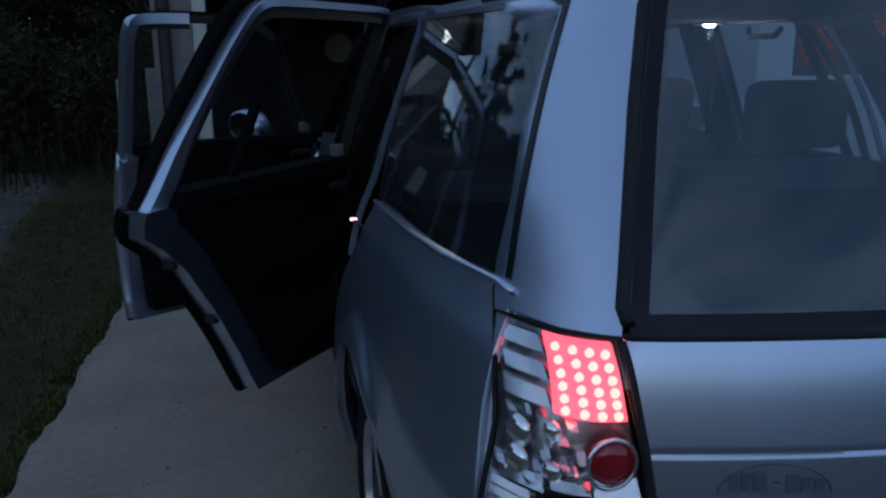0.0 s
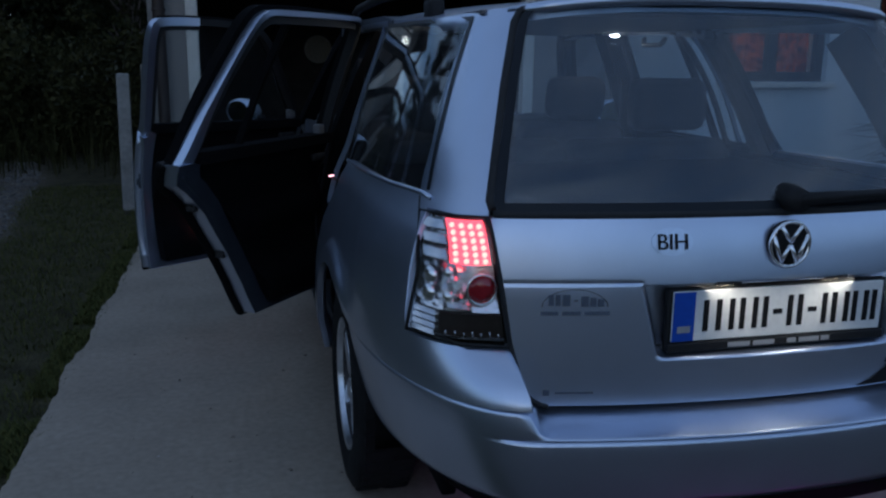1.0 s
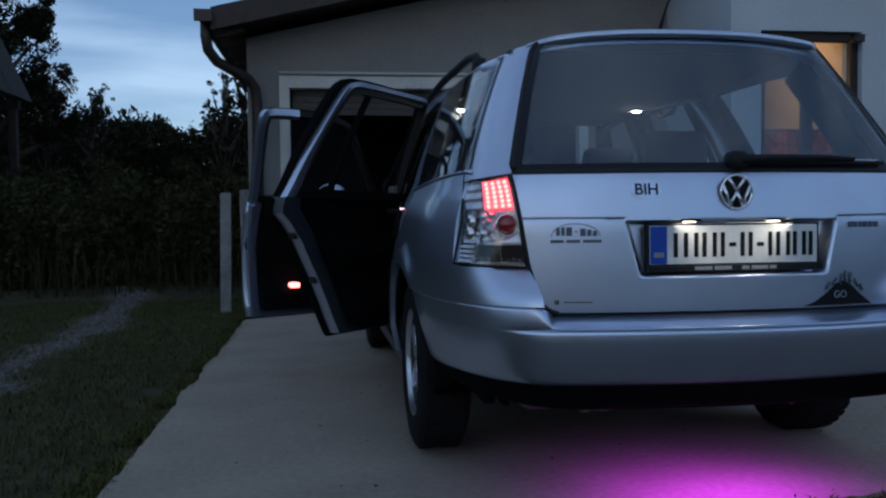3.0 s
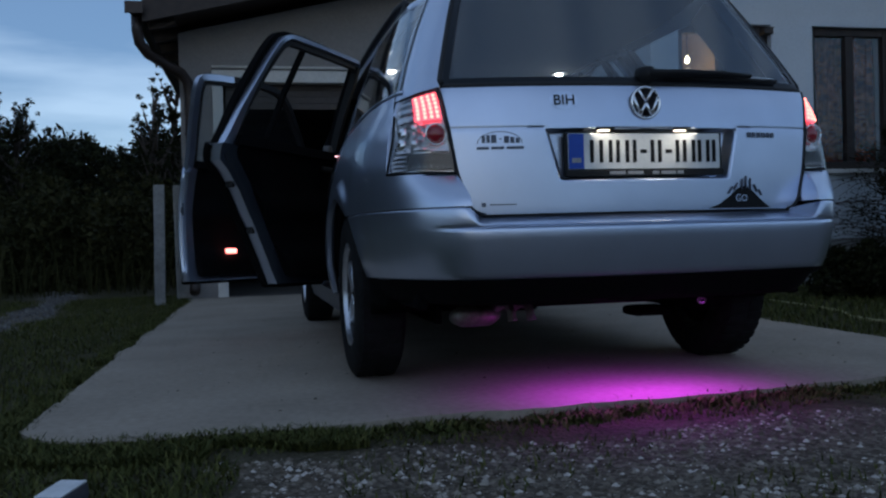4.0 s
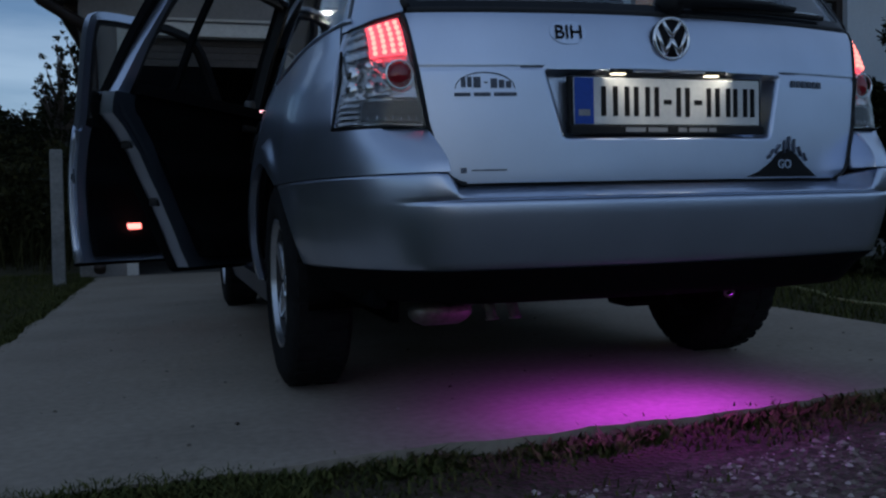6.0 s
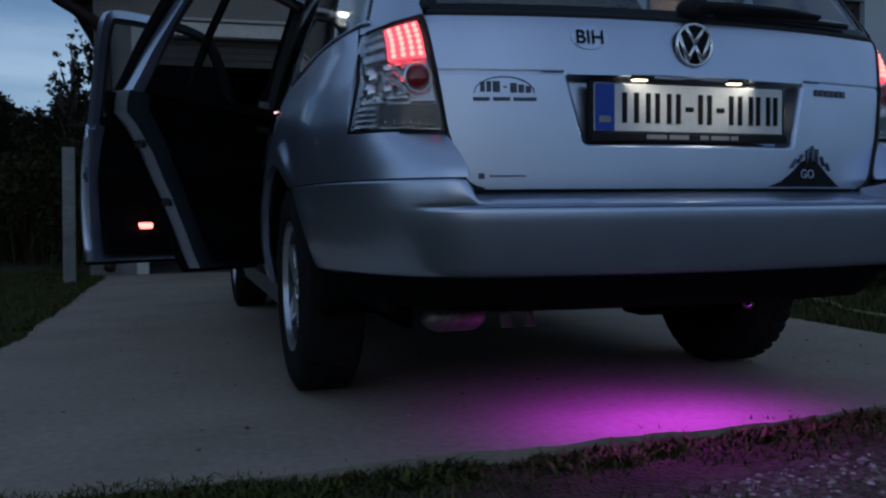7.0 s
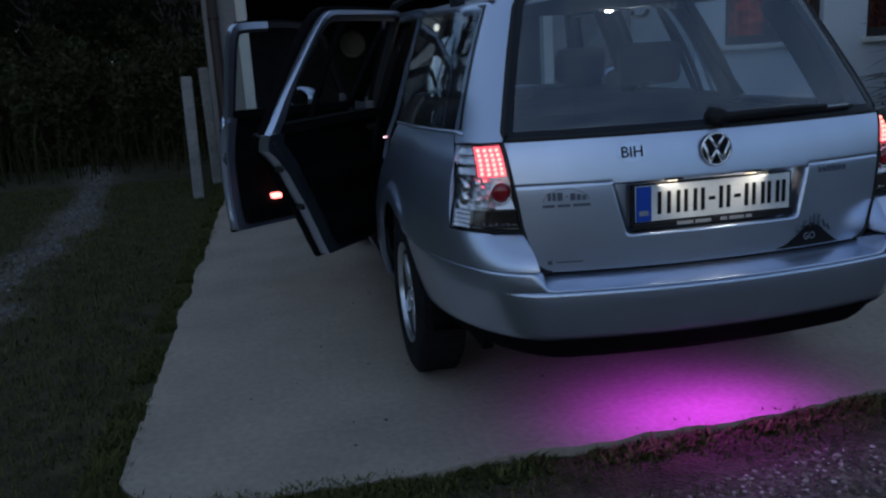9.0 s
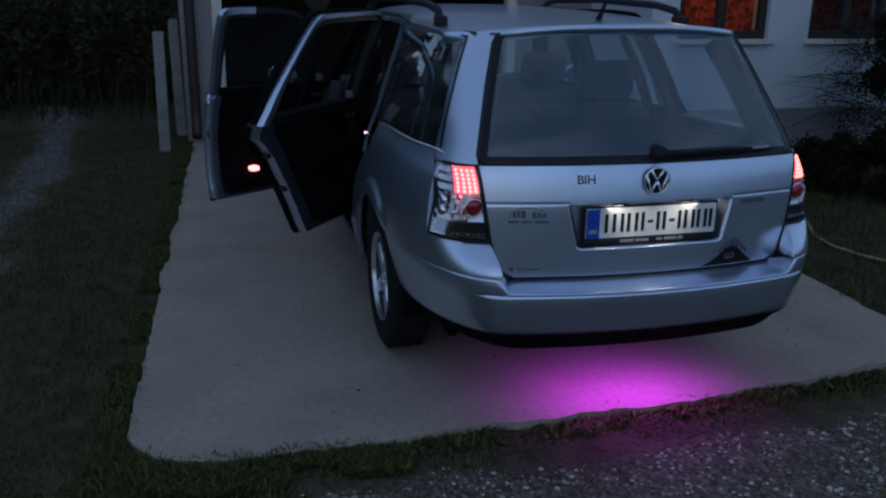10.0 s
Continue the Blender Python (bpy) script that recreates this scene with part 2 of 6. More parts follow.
def curtain_material():
    m = material("red_orange_curtain", (0.22, 0.035, 0.015), rough=0.9, grain=0.35, scale=9, blotch=0.3, blotch_scale=3)
    n, l = m.node_tree.nodes, m.node_tree.links
    b = n["Principled BSDF"]
    t = n.new("ShaderNodeBsdfTranslucent")
    co = n.new("ShaderNodeTexCoord")
    wv = n.new("ShaderNodeTexNoise")
    wv.inputs["Scale"].default_value, wv.inputs["Detail"].default_value, wv.inputs["Distortion"].default_value = 9.0, 3.0, 2.5
    l.new(co.outputs["Object"], wv.inputs["Vector"])
    rp = n.new("ShaderNodeValToRGB")
    rp.color_ramp.elements[0].position, rp.color_ramp.elements[0].color = 0.40, (0.10, 0.012, 0.008, 1)
    rp.color_ramp.elements[1].position, rp.color_ramp.elements[1].color = 0.62, (0.80, 0.15, 0.05, 1)
    l.new(wv.outputs["Fac"], rp.inputs["Fac"])
    l.new(rp.outputs["Color"], t.inputs["Color"])
    x = n.new("ShaderNodeMixShader")
    x.inputs["Fac"].default_value = 0.6
    l.new(b.outputs["BSDF"], x.inputs[1])
    l.new(t.outputs["BSDF"], x.inputs[2])
    l.new(x.outputs["Shader"], n["Material Output"].inputs["Surface"])
    return m


CURTAIN = curtain_material()


def ground_material():
    """Dark soil under grass, with worn gravel where cars drive and a pale track on the lawn."""
    m = bpy.data.materials.new("soil_and_gravel")
    m.use_nodes = True
    n, l = m.node_tree.nodes, m.node_tree.links
    b = n["Principled BSDF"]
    b.inputs["Roughness"].default_value = 0.95
    b.inputs["Specular IOR Level"].default_value = 0.2
    co = n.new("ShaderNodeTexCoord")

    def tex(scale, detail=6):
        t = n.new("ShaderNodeTexNoise")
        t.inputs["Scale"].default_value = scale
        t.inputs["Detail"].default_value = detail
        l.new(co.outputs["Object"], t.inputs["Vector"])
        return t.outputs["Fac"]

    def ramp(fac, *stops):
        r = n.new("ShaderNodeValToRGB")
        while len(r.color_ramp.elements) < len(stops):
            r.color_ramp.elements.new(0.5)
        for e, (p, c) in zip(r.color_ramp.elements, stops):
            e.position, e.color = p, (*c, 1)
        l.new(fac, r.inputs["Fac"])
        return r.outputs["Color"]

    lawn = ramp(tex(7), (0.3, (0.034, 0.030, 0.016)), (0.5, (0.056, 0.051, 0.026)), (0.7, (0.082, 0.074, 0.040)))
    vor = n.new("ShaderNodeTexVoronoi")
    vor.inputs["Scale"].default_value = 70
    l.new(co.outputs["Object"], vor.inputs["Vector"])
    grit = ramp(vor.outputs["Color"], (0.2, (0.066, 0.053, 0.041)), (0.55, (0.125, 0.103, 0.080)), (0.85, (0.21, 0.178, 0.142)))
    mask = n.new("ShaderNodeAttribute")
    mask.attribute_name = "gravel"
    mx = n.new("ShaderNodeMix")
    mx.data_type = "RGBA"
    l.new(mask.outputs["Fac"], mx.inputs["Factor"])
    l.new(lawn, mx.inputs["A"])
    l.new(grit, mx.inputs["B"])
    l.new(mx.outputs["Result"], b.inputs["Base Color"])
    k = n.new("ShaderNodeBump")
    k.inputs["Strength"].default_value = 0.8
    k.inputs["Distance"].default_value = 0.02
    l.new(vor.outputs["Distance"], k.inputs["Height"])
    l.new(k.outputs["Normal"], b.inputs["Normal"])
    return m


GROUND = ground_material()


# ---- building tools ----
def raw_mesh(name, verts, faces, mats, smooth=True):
    me = bpy.data.meshes.new(name)
    me.from_pydata([tuple(map(float, v)) for v in verts], [], [tuple(map(int, f)) for f in faces])
    for m in mats if isinstance(mats, (list, tuple)) else [mats]:
        me.materials.append(m)
    me.polygons.foreach_set("use_smooth", [smooth] * len(me.polygons))
    me.validate()
    me.update()
    return me


def part(name, shape, mat, parent=None, label="", smooth=True, hard=None):
    """Links one mesh under a thing or a part. shape: (verts, faces)."""
    me = raw_mesh(name, shape[0], shape[1], mat, smooth)
    if hard:
        bm = bmesh.new()
        bm.from_mesh(me)
        bmesh.ops.recalc_face_normals(bm, faces=bm.faces)
        for e in bm.edges:
            e.smooth = not (len(e.link_faces) == 2 and e.calc_face_angle(0) > radians(hard))
        bm.to_mesh(me)
        bm.free()
    ob = new(name, me)
    if parent is not None:
        ob.parent = parent
    if label:
        tagged(ob, label)
    return ob


def thing(name, label, category, group="", at=(0, 0, 0), turn=0, kind=""):
    e = new(name)
    e.matrix_world = pose(*at, 0, 0, turn)
    return tagged(e, label, category, group, kind)


def join(*shapes):
    v, f = [], []
    for sv, sf in shapes:
        k = len(v)
        v.extend([tuple(p) for p in sv])
        f.extend([tuple(i + k for i in q) for q in sf])
    return v, f


def move(shape, m):
    return [tuple(m @ Vector(p)) for p in shape[0]], shape[1]


def flip(shape):
    """The mirror image across the car's middle."""
    return [(-p[0], p[1], p[2]) for p in shape[0]], [tuple(reversed(q)) for q in shape[1]]


def box(x0, x1, y0, y1, z0, z1, r=0.0, seg=2):
    bm = bmesh.new()
    bmesh.ops.create_cube(bm, size=1.0, matrix=Matrix.Translation(((x0 + x1) / 2, (y0 + y1) / 2, (z0 + z1) / 2)) @ Matrix.Diagonal((x1 - x0, y1 - y0, z1 - z0, 1)))
    if r:
        bmesh.ops.bevel(bm, geom=bm.edges[:], offset=r, segments=seg, affect="EDGES", profile=0.5)
    bm.verts.index_update()
    out = [tuple(v.co) for v in bm.verts], [tuple(v.index for v in f.verts) for f in bm.faces]
    bm.free()
    return out


def tube(path, r, n=8, close=False, flat=1.0):
    pts = [Vector(p) for p in path]
    rs = r if isinstance(r, (list, tuple)) else [r] * len(pts)
    v, f = [], []
    up = Vector((0.13, 0.21, 0.97))
    for i, p in enumerate(pts):
        if close:
            d = pts[(i + 1) % len(pts)] - pts[i - 1]
        else:
            d = pts[min(i + 1, len(pts) - 1)] - pts[max(i - 1, 0)]
        d.normalize()
        a = d.cross(up)
        if a.length < 0.1:
            a = d.cross(Vector((1, 0, 0)))
        a.normalize()
        b = d.cross(a)
        up = -b if up.dot(b) < 0 else up
        for k in range(n):
            t = 2 * math.pi * k / n
            v.append(tuple(p + a * rs[i] * math.cos(t) + b * rs[i] * flat * math.sin(t)))
    m = len(pts)
    for i in range(m if close else m - 1):
        for k in range(n):
            a0, a1 = i * n + k, i * n + (k + 1) % n
            b0, b1 = ((i + 1) % m) * n + k, ((i + 1) % m) * n + (k + 1) % n
            f.append((a0, a1, b1, b0))
    if not close:
        f.append(tuple(range(n - 1, -1, -1)))
        f.append(tuple((m - 1) * n + k for k in range(n)))
    return v, f


def lathe(profile, n=32, axis="x", at=(0, 0, 0)):
    """Turns (distance along the axis, radius) pairs round the axis."""
    v, f = [], []
    for a, r in profile:
        for k in range(n):
            t = 2 * math.pi * k / n
            c, s = r * math.cos(t), r * math.sin(t)
            p = {"x": (a, c, s), "y": (c, a, s), "z": (c, s, a)}[axis]
            v.append((p[0] + at[0], p[1] + at[1], p[2] + at[2]))
    for i in range(len(profile) - 1):
        for k in range(n):
            f.append((i * n + k, i * n + (k + 1) % n, (i + 1) * n + (k + 1) % n, (i + 1) * n + k))
    return v, f


def disc(x, y, z, r, depth=0.004, n=24, turn=None):
    v, f = lathe([(0, 0.0001), (0, r), (depth, r), (depth, 0.0001)], n, "y")
    m = Matrix.Translation((x, y, z)) @ (turn or Matrix())
    return move((v, f), m)


def resample(poly, n):
    p = np.array(poly, float)
    s = np.concatenate([[0], np.cumsum(np.hypot(*np.diff(p, axis=0).T))])
    t = np.linspace(0, s[-1], n + 1)
    return np.stack([np.interp(t, s, p[:, 0]), np.interp(t, s, p[:, 1])], 1)


def coons(bottom, top, left, right, nu, nv):
    """A net over a four-sided region: bottom and top run the same way, so do left and right."""
    b, t, l, r = resample(bottom, nu), resample(top, nu), resample(left, nv), resample(right, nv)
    u = np.linspace(0, 1, nu + 1)[:, None, None]
    v = np.linspace(0, 1, nv + 1)[None, :, None]
    s = (1 - v) * b[:, None] + v * t[:, None] + (1 - u) * l[None] + u * r[None]
    s -= (1 - u) * (1 - v) * b[0] + u * (1 - v) * b[-1] + (1 - u) * v * t[0] + u * v * t[-1]
    return s


def sheet(P, depth, inward):
    """A panel from a net of 3D points, with a back and a rim. inward: a direction, or the net of the back."""
    P = np.array(P, float)
    nu, nv = P.shape[0], P.shape[1]
    Q = P + np.array(inward, float) * depth
    v = [tuple(p) for p in P.reshape(-1, 3)] + [tuple(p) for p in Q.reshape(-1, 3)]
    k = nu * nv
    f = []
    for i in range(nu - 1):
        for j in range(nv - 1):
            a = i * nv + j
            f.append((a, a + nv, a + nv + 1, a + 1))
            f.append((k + a, k + a + 1, k + a + nv + 1, k + a + nv))
    ring = [(i, 0) for i in range(nu)] + [(nu - 1, j) for j in range(1, nv)] + [(i, nv - 1) for i in range(nu - 2, -1, -1)] + [(0, j) for j in range(nv - 2, 0, -1)]
    idx = [i * nv + j for i, j in ring]
    for a, b in zip(idx, idx[1:] + idx[:1]):
        f.append((b, a, k + a, k + b))
    return v, f


def arc(cx, cy, r, a0, a1, n=12):
    return [(cx + r * math.cos(radians(a0 + (a1 - a0) * i / n)), cy + r * math.sin(radians(a0 + (a1 - a0) * i / n))) for i in range(n + 1)]


# ---- setting: ground, driveway, buildings ----
def axis_lines(a, b, fine0, fine1, step, coarse):
    fine = list(np.arange(fine0, fine1 + step / 2, step))
    left = [fine0 - d for d in coarse if fine0 - d > a]
    right = [fine1 + d for d in coarse if fine1 + d < b]
    return sorted(left + [a]) + fine + sorted(right + [b])


def slab_edge(x):
    """How far forward the slab's front edge lies."""
    t = max(0.0, (-1.45 - x) / 0.40)
    return 0.203 + 0.045 * x + 0.065 * max(0.0, x) ** 2 + 0.05 * t + 0.15 * t ** 5


def gravel_share(x, y):
    """How much of the ground is gravel at a place: the yard behind the slab and the track on the lawn."""
    w = noise.noise(Vector((x * 1.7, y * 1.7, 0.3))) * 0.22 + noise.noise(Vector((x * 6, y * 6, 2.3))) * 0.1
    yard = min((x + 1.37 + 0.25 * (y + 0.2)) / 0.3, (slab_edge(max(-1.45, x)) - 0.24 - y) / 0.16) + w * 3
    yard = max(0.0, min(1.0, yard + 0.3))
    px = -3.08 - 0.06 * (y - 5) - 0.02 * (y - 5) ** 2
    track = 1 - abs(x - px) / 0.34 + w * 2.2
    track = max(0.0, min(1.0, track)) * (1.0 if 1.0 < y < 9.5 else 0.0)
    return max(yard, track)


def ground():
    far = [1, 2.5, 5, 9, 15, 25, 45, 80, 150, 300, 600, 1200]
    xs = axis_lines(-1500, 1500, -5, 4, 0.1, far)
    ys = axis_lines(-1500, 1500, -3, 9, 0.1, far)
    v, f, g = [], [], []
    for y in ys:
        for x in xs:
            near = abs(x) < 12 and -8 < y < 16
            h = 0.018 * noise.noise(Vector((x * 1.1, y * 1.1, 0))) + 0.008 * noise.noise(Vector((x * 5, y * 5, 1))) if near else 0.0
            v.append((x, y, -0.028 + h))
            g.append(gravel_share(x, y) if near else 0.0)
    n = len(xs)
    for j in range(len(ys) - 1):
        for i in range(n - 1):
            a = j * n + i
            f.append((a, a + 1, a + n + 1, a + n))
    me = raw_mesh("ground", v, f, GROUND)
    at = me.attributes.new("gravel", "FLOAT", "POINT")
    at.data.foreach_set("value", g)
    return tagged(new("ground", me), "dark soil and lawn with worn gravel patches", "ground", kind="structure")


def driveway():
    """The cast slab, with worn uneven edges."""
    nx, ny = 150, 230
    v, f = [], []
    for j in range(ny + 1):
        for i in range(nx + 1):
            a, b = i / nx, j / ny
            y = 0.07 + b * 6.45
            x0 = -1.87 + 0.035 * noise.noise(Vector((0, y * 2.3, 5))) + 0.014 * noise.noise(Vector((0, y * 9, 5))) + 0.007 * noise.noise(Vector((0, y * 27, 5)))
            x1 = 1.69 + 0.03 * noise.noise(Vector((3, y * 2.3, 5))) + 0.015 * noise.noise(Vector((3, y * 9, 5)))
            x = x0 + a * (x1 - x0)
            y0 = slab_edge(x) + 0.03 * noise.noise(Vector((x * 2.4, 1, 7))) + 0.02 * noise.noise(Vector((x * 8, 1, 7))) + 0.012 * noise.noise(Vector((x * 23, 1, 7)))
            yy = y0 + b * (6.52 - y0)
            z = 0.0025 * noise.noise(Vector((x * 2, yy * 2, 0)))
            v.append((x, yy, z))
    n = nx + 1
    for j in range(ny):
        for i in range(nx):
            a = j * n + i
            f.append((a, a + 1, a + n + 1, a + n))
    k = len(v)
    ring = [i for i in range(n)] + [j * n + nx for j in range(1, ny + 1)] + [ny * n + i for i in range(nx - 1, -1, -1)] + [j * n for j in range(ny - 1, 0, -1)]
    for i in ring:
        v.append((v[i][0], v[i][1], -0.12))
    for q in range(len(ring)):
        p = (q + 1) % len(ring)
        f.append((ring[p], ring[q], k + q, k + p))
    ob = part("driveway", (v, f), CONCRETE, label="grey cast concrete driveway slab with worn edges", hard=40)
    return tagged(ob, "", "driveway", kind="structure")


ground()
driveway()

GY = 6.5      # front of the garage
HY = 5.05     # front of the house


def wall_with_holes(x0, x1, z0, z1, y, depth, holes):
    """An upright wall along x with rectangular openings, cut into blocks that butt."""
    xs = sorted({x0, x1, *[h[0] for h in holes], *[h[1] for h in holes]})
    zs = sorted({z0, z1, *[h[2] for h in holes], *[h[3] for h in holes]})
    v, f = [], []
    ids = {}

    def vid(x, yy, z):
        key = (round(x, 4), round(yy, 4), round(z, 4))
        if key not in ids:
            ids[key] = len(v)
            v.append(key)
        return ids[key]

    def solid(i, j):
        if not (0 <= i < len(xs) - 1 and 0 <= j < len(zs) - 1):
            return False
        cx, cz = (xs[i] + xs[i + 1]) / 2, (zs[j] + zs[j + 1]) / 2
        return not any(h[0] < cx < h[1] and h[2] < cz < h[3] for h in holes)

    for i in range(len(xs) - 1):
        for j in range(len(zs) - 1):
            if not solid(i, j):
                continue
            a, b, c, d = xs[i], xs[i + 1], zs[j], zs[j + 1]
            f.append((vid(a, y, c), vid(b, y, c), vid(b, y, d), vid(a, y, d)))
            f.append((vid(a, y + depth, c), vid(a, y + depth, d), vid(b, y + depth, d), vid(b, y + depth, c)))
            if not solid(i - 1, j):
                f.append((vid(a, y, c), vid(a, y, d), vid(a, y + depth, d), vid(a, y + depth, c)))
            if not solid(i + 1, j):
                f.append((vid(b, y, c), vid(b, y + depth, c), vid(b, y + depth, d), vid(b, y, d)))
            if not solid(i, j - 1):
                f.append((vid(a, y, c), vid(a, y + depth, c), vid(b, y + depth, c), vid(b, y, c)))
            if not solid(i, j + 1):
                f.append((vid(a, y, d), vid(b, y, d), vid(b, y + depth, d), vid(a, y + depth, d)))
    return v, f


def garage():
    g = thing("garage", "cream plastered garage with its door open, dark inside", "garage")
    part("front_wall", wall_with_holes(-1.93, 2.38, -0.05, 2.62, GY, 0.22, [(-1.55, 1.45, -0.05, 2.16)]), PLASTER, g, smooth=False)
    # gable above the front wall
    gz0, gz1 = 2.62, 3.62
    v = [(-1.93, GY, gz0), (2.38, GY, gz0), (2.38, GY, gz1), (-1.93, GY + 0.22, gz0), (2.38, GY + 0.22, gz0), (2.38, GY + 0.22, gz1)]
    part("gable", (v, [(0, 1, 2), (3, 5, 4), (0, 3, 4, 1), (1, 4, 5, 2), (2, 5, 3, 0)]), PLASTER, g, smooth=False)
    part("side_wall", box(-1.93, -1.71, GY + 0.22, 12.0, -0.05, 2.62), PLASTER, g, smooth=False)
    part("side_wall", box(2.16, 2.38, GY + 0.22, 12.0, -0.05, 3.6), UNLIT_ROOM, g, smooth=False)
    part("back_wall", box(-1.71, 2.16, 11.8, 12.0, -0.05, 3.4), UNLIT_ROOM, g, smooth=False)
    part("inner_floor", box(-1.71, 2.16, GY + 0.02, 11.8, -0.10, 0.004), UNLIT_ROOM, g, smooth=False)
    # dark sheet laid over the plaster, so the side wall reads unlit inside
    part("dark_inner_face", box(-1.705, -1.69, GY + 0.23, 11.79, 0.01, 2.4), UNLIT_ROOM, g, smooth=False)
    part("inner_ceiling", box(-1.70, 2.15, GY + 0.23, 11.79, 2.42, 2.47), UNLIT_ROOM, g, smooth=False)
    # door frame and raised door
    part("door_frame", join(box(-1.62, -1.52, GY - 0.03, GY + 0.10, 0, 2.14, 0.006), box(1.42, 1.52, GY - 0.03, GY + 0.10, 0, 2.14, 0.006), box(-1.62, 1.52, GY - 0.032, GY + 0.10, 2.14, 2.26, 0.006)), FRAME_WHITE, g, "off-white painted door frame", smooth=False)
    part("door_rail", tube([(-1.62, GY - 0.05, 2.285), (1.52, GY - 0.05, 2.285)], 0.014, 8), FRAME_WHITE, g)
    for k in range(4):
        part("door_panel", box(-1.50, 1.40, GY + 0.05 + 0.02 * k, GY + 0.09 + 0.02 * k, 1.88 + 0.067 * k, 1.943 + 0.067 * k, 0.006), SHUTTER, g, "dark raised door section" if k == 0 else "", smooth=False)
    # roof with overhang, verge board, soffit
    sl = (gz1 - gz0) / 4.31
    def rz(x):
        return 2.70 + (x + 1.93) * sl
    y0, y1 = GY - 0.55, 12.3
    xa, xb = -2.19, 2.40
    v = []
    for x in (xa, xb):
        for y in (y0, y1):
            v += [(x, y, rz(x)), (x, y, rz(x) + 0.10)]
    f = [(0, 2, 6, 4), (1, 5, 7, 3), (0, 4, 5, 1), (2, 3, 7, 6), (0, 1, 3, 2), (4, 6, 7, 5)]
    part("roof", (v, f), BROWN_WOOD, g, "dark wooden roof deck with overhang", smooth=False)
    v = []
    for x in (xa, xb):
        for y in (y0 - 0.035, y0 - 0.003):
            v += [(x, y, rz(x) - 0.06), (x, y, rz(x) + 0.145)]
    part("verge_board", (v, f), BROWN_WOOD, g, smooth=False)
    for k in range(12):
        y = y0 + 0.12 + k * 0.5
        a = [(xa + 0.04, y, rz(xa + 0.04) - 0.11), (-1.94, y, rz(-1.94) - 0.11)]
        part("rafter", move(box(0, 0.25, 0, 0.08, 0, 0.10, 0.004), Matrix.Translation(a[0]) @ Matrix.Rotation(-math.atan(sl), 4, "Y")), BROWN_WOOD, g, smooth=False)
    # tiles laid in courses on top
    for c in range(12):
        x = xa + 0.02 + c * 0.39
        t = []
        for r in range(26):
            yy = y0 + r * 0.235
            t.append(move(box(0, 0.42, 0, 0.225, 0.0, 0.022), Matrix.Translation((x, yy, rz(x) + 0.115)) @ Matrix.Rotation(-math.atan(sl) - 0.04, 4, "Y")))
        tagged(part("tile_course", join(*t), ROOF, g, smooth=False), kind="stuff")
    return g


garage()


def gutter():
    g = thing("gutter", "dark brown rain gutter and downpipe at the garage eave", "gutter")
    n = 10
    v, f = [], []
    for y in (5.86, 12.2):
        for r in (0.072, 0.060):
            for k in range(n + 1):
                t = math.pi + math.pi * k / n
                v.append((-2.25 + r * math.cos(t), y, 2.72 + r * math.sin(t)))
    m = n + 1
    for k in range(n):
        f += [(k, k + 1, 2 * m + k + 1, 2 * m + k), (m + k, 3 * m + k, 3 * m + k + 1, m + k + 1), (k, m + k, m + k + 1, k + 1)]
    f += [(0, 2 * m, 3 * m, m), (n, m + n, 3 * m + n, 2 * m + n)]
    part("channel", (v, f), GUTTER, g, hard=50)
    part("end_cap", join(box(-2.33, -2.17, 5.845, 5.862, 2.64, 2.75, 0.004)), GUTTER, g, smooth=False)
    part("downpipe", tube([(-2.25, 6.02, 2.66), (-2.25, 6.03, 2.53), (-2.235, 6.05, 2.42), (-2.17, 6.12, 2.33), (-2.03, 6.24, 2.26), (-1.90, 6.34, 2.20), (-1.845, 6.39, 2.12), (-1.83, 6.41, 1.98), (-1.83, 6.42, 1.2), (-1.83, 6.42, 0.35), (-1.83, 6.40, 0.16), (-1.83, 6.30, 0.07)], 0.05, 14), GUTTER, g)
    part("bracket", lathe([(-0.012, 0.05), (-0.012, 0.058), (0.012, 0.058), (0.012, 0.05)], 16, "z", (-1.83, 6.42, 1.62)), GUTTER, g)
    part("bracket", lathe([(-0.012, 0.05), (-0.012, 0.058), (0.012, 0.058), (0.012, 0.05)], 16, "z", (-1.83, 6.42, 0.55)), GUTTER, g)


gutter()
WINDOWS = ((2.66, 3.62), (4.06, 4.95))
WZ0, WZ1 = 1.09, 2.47


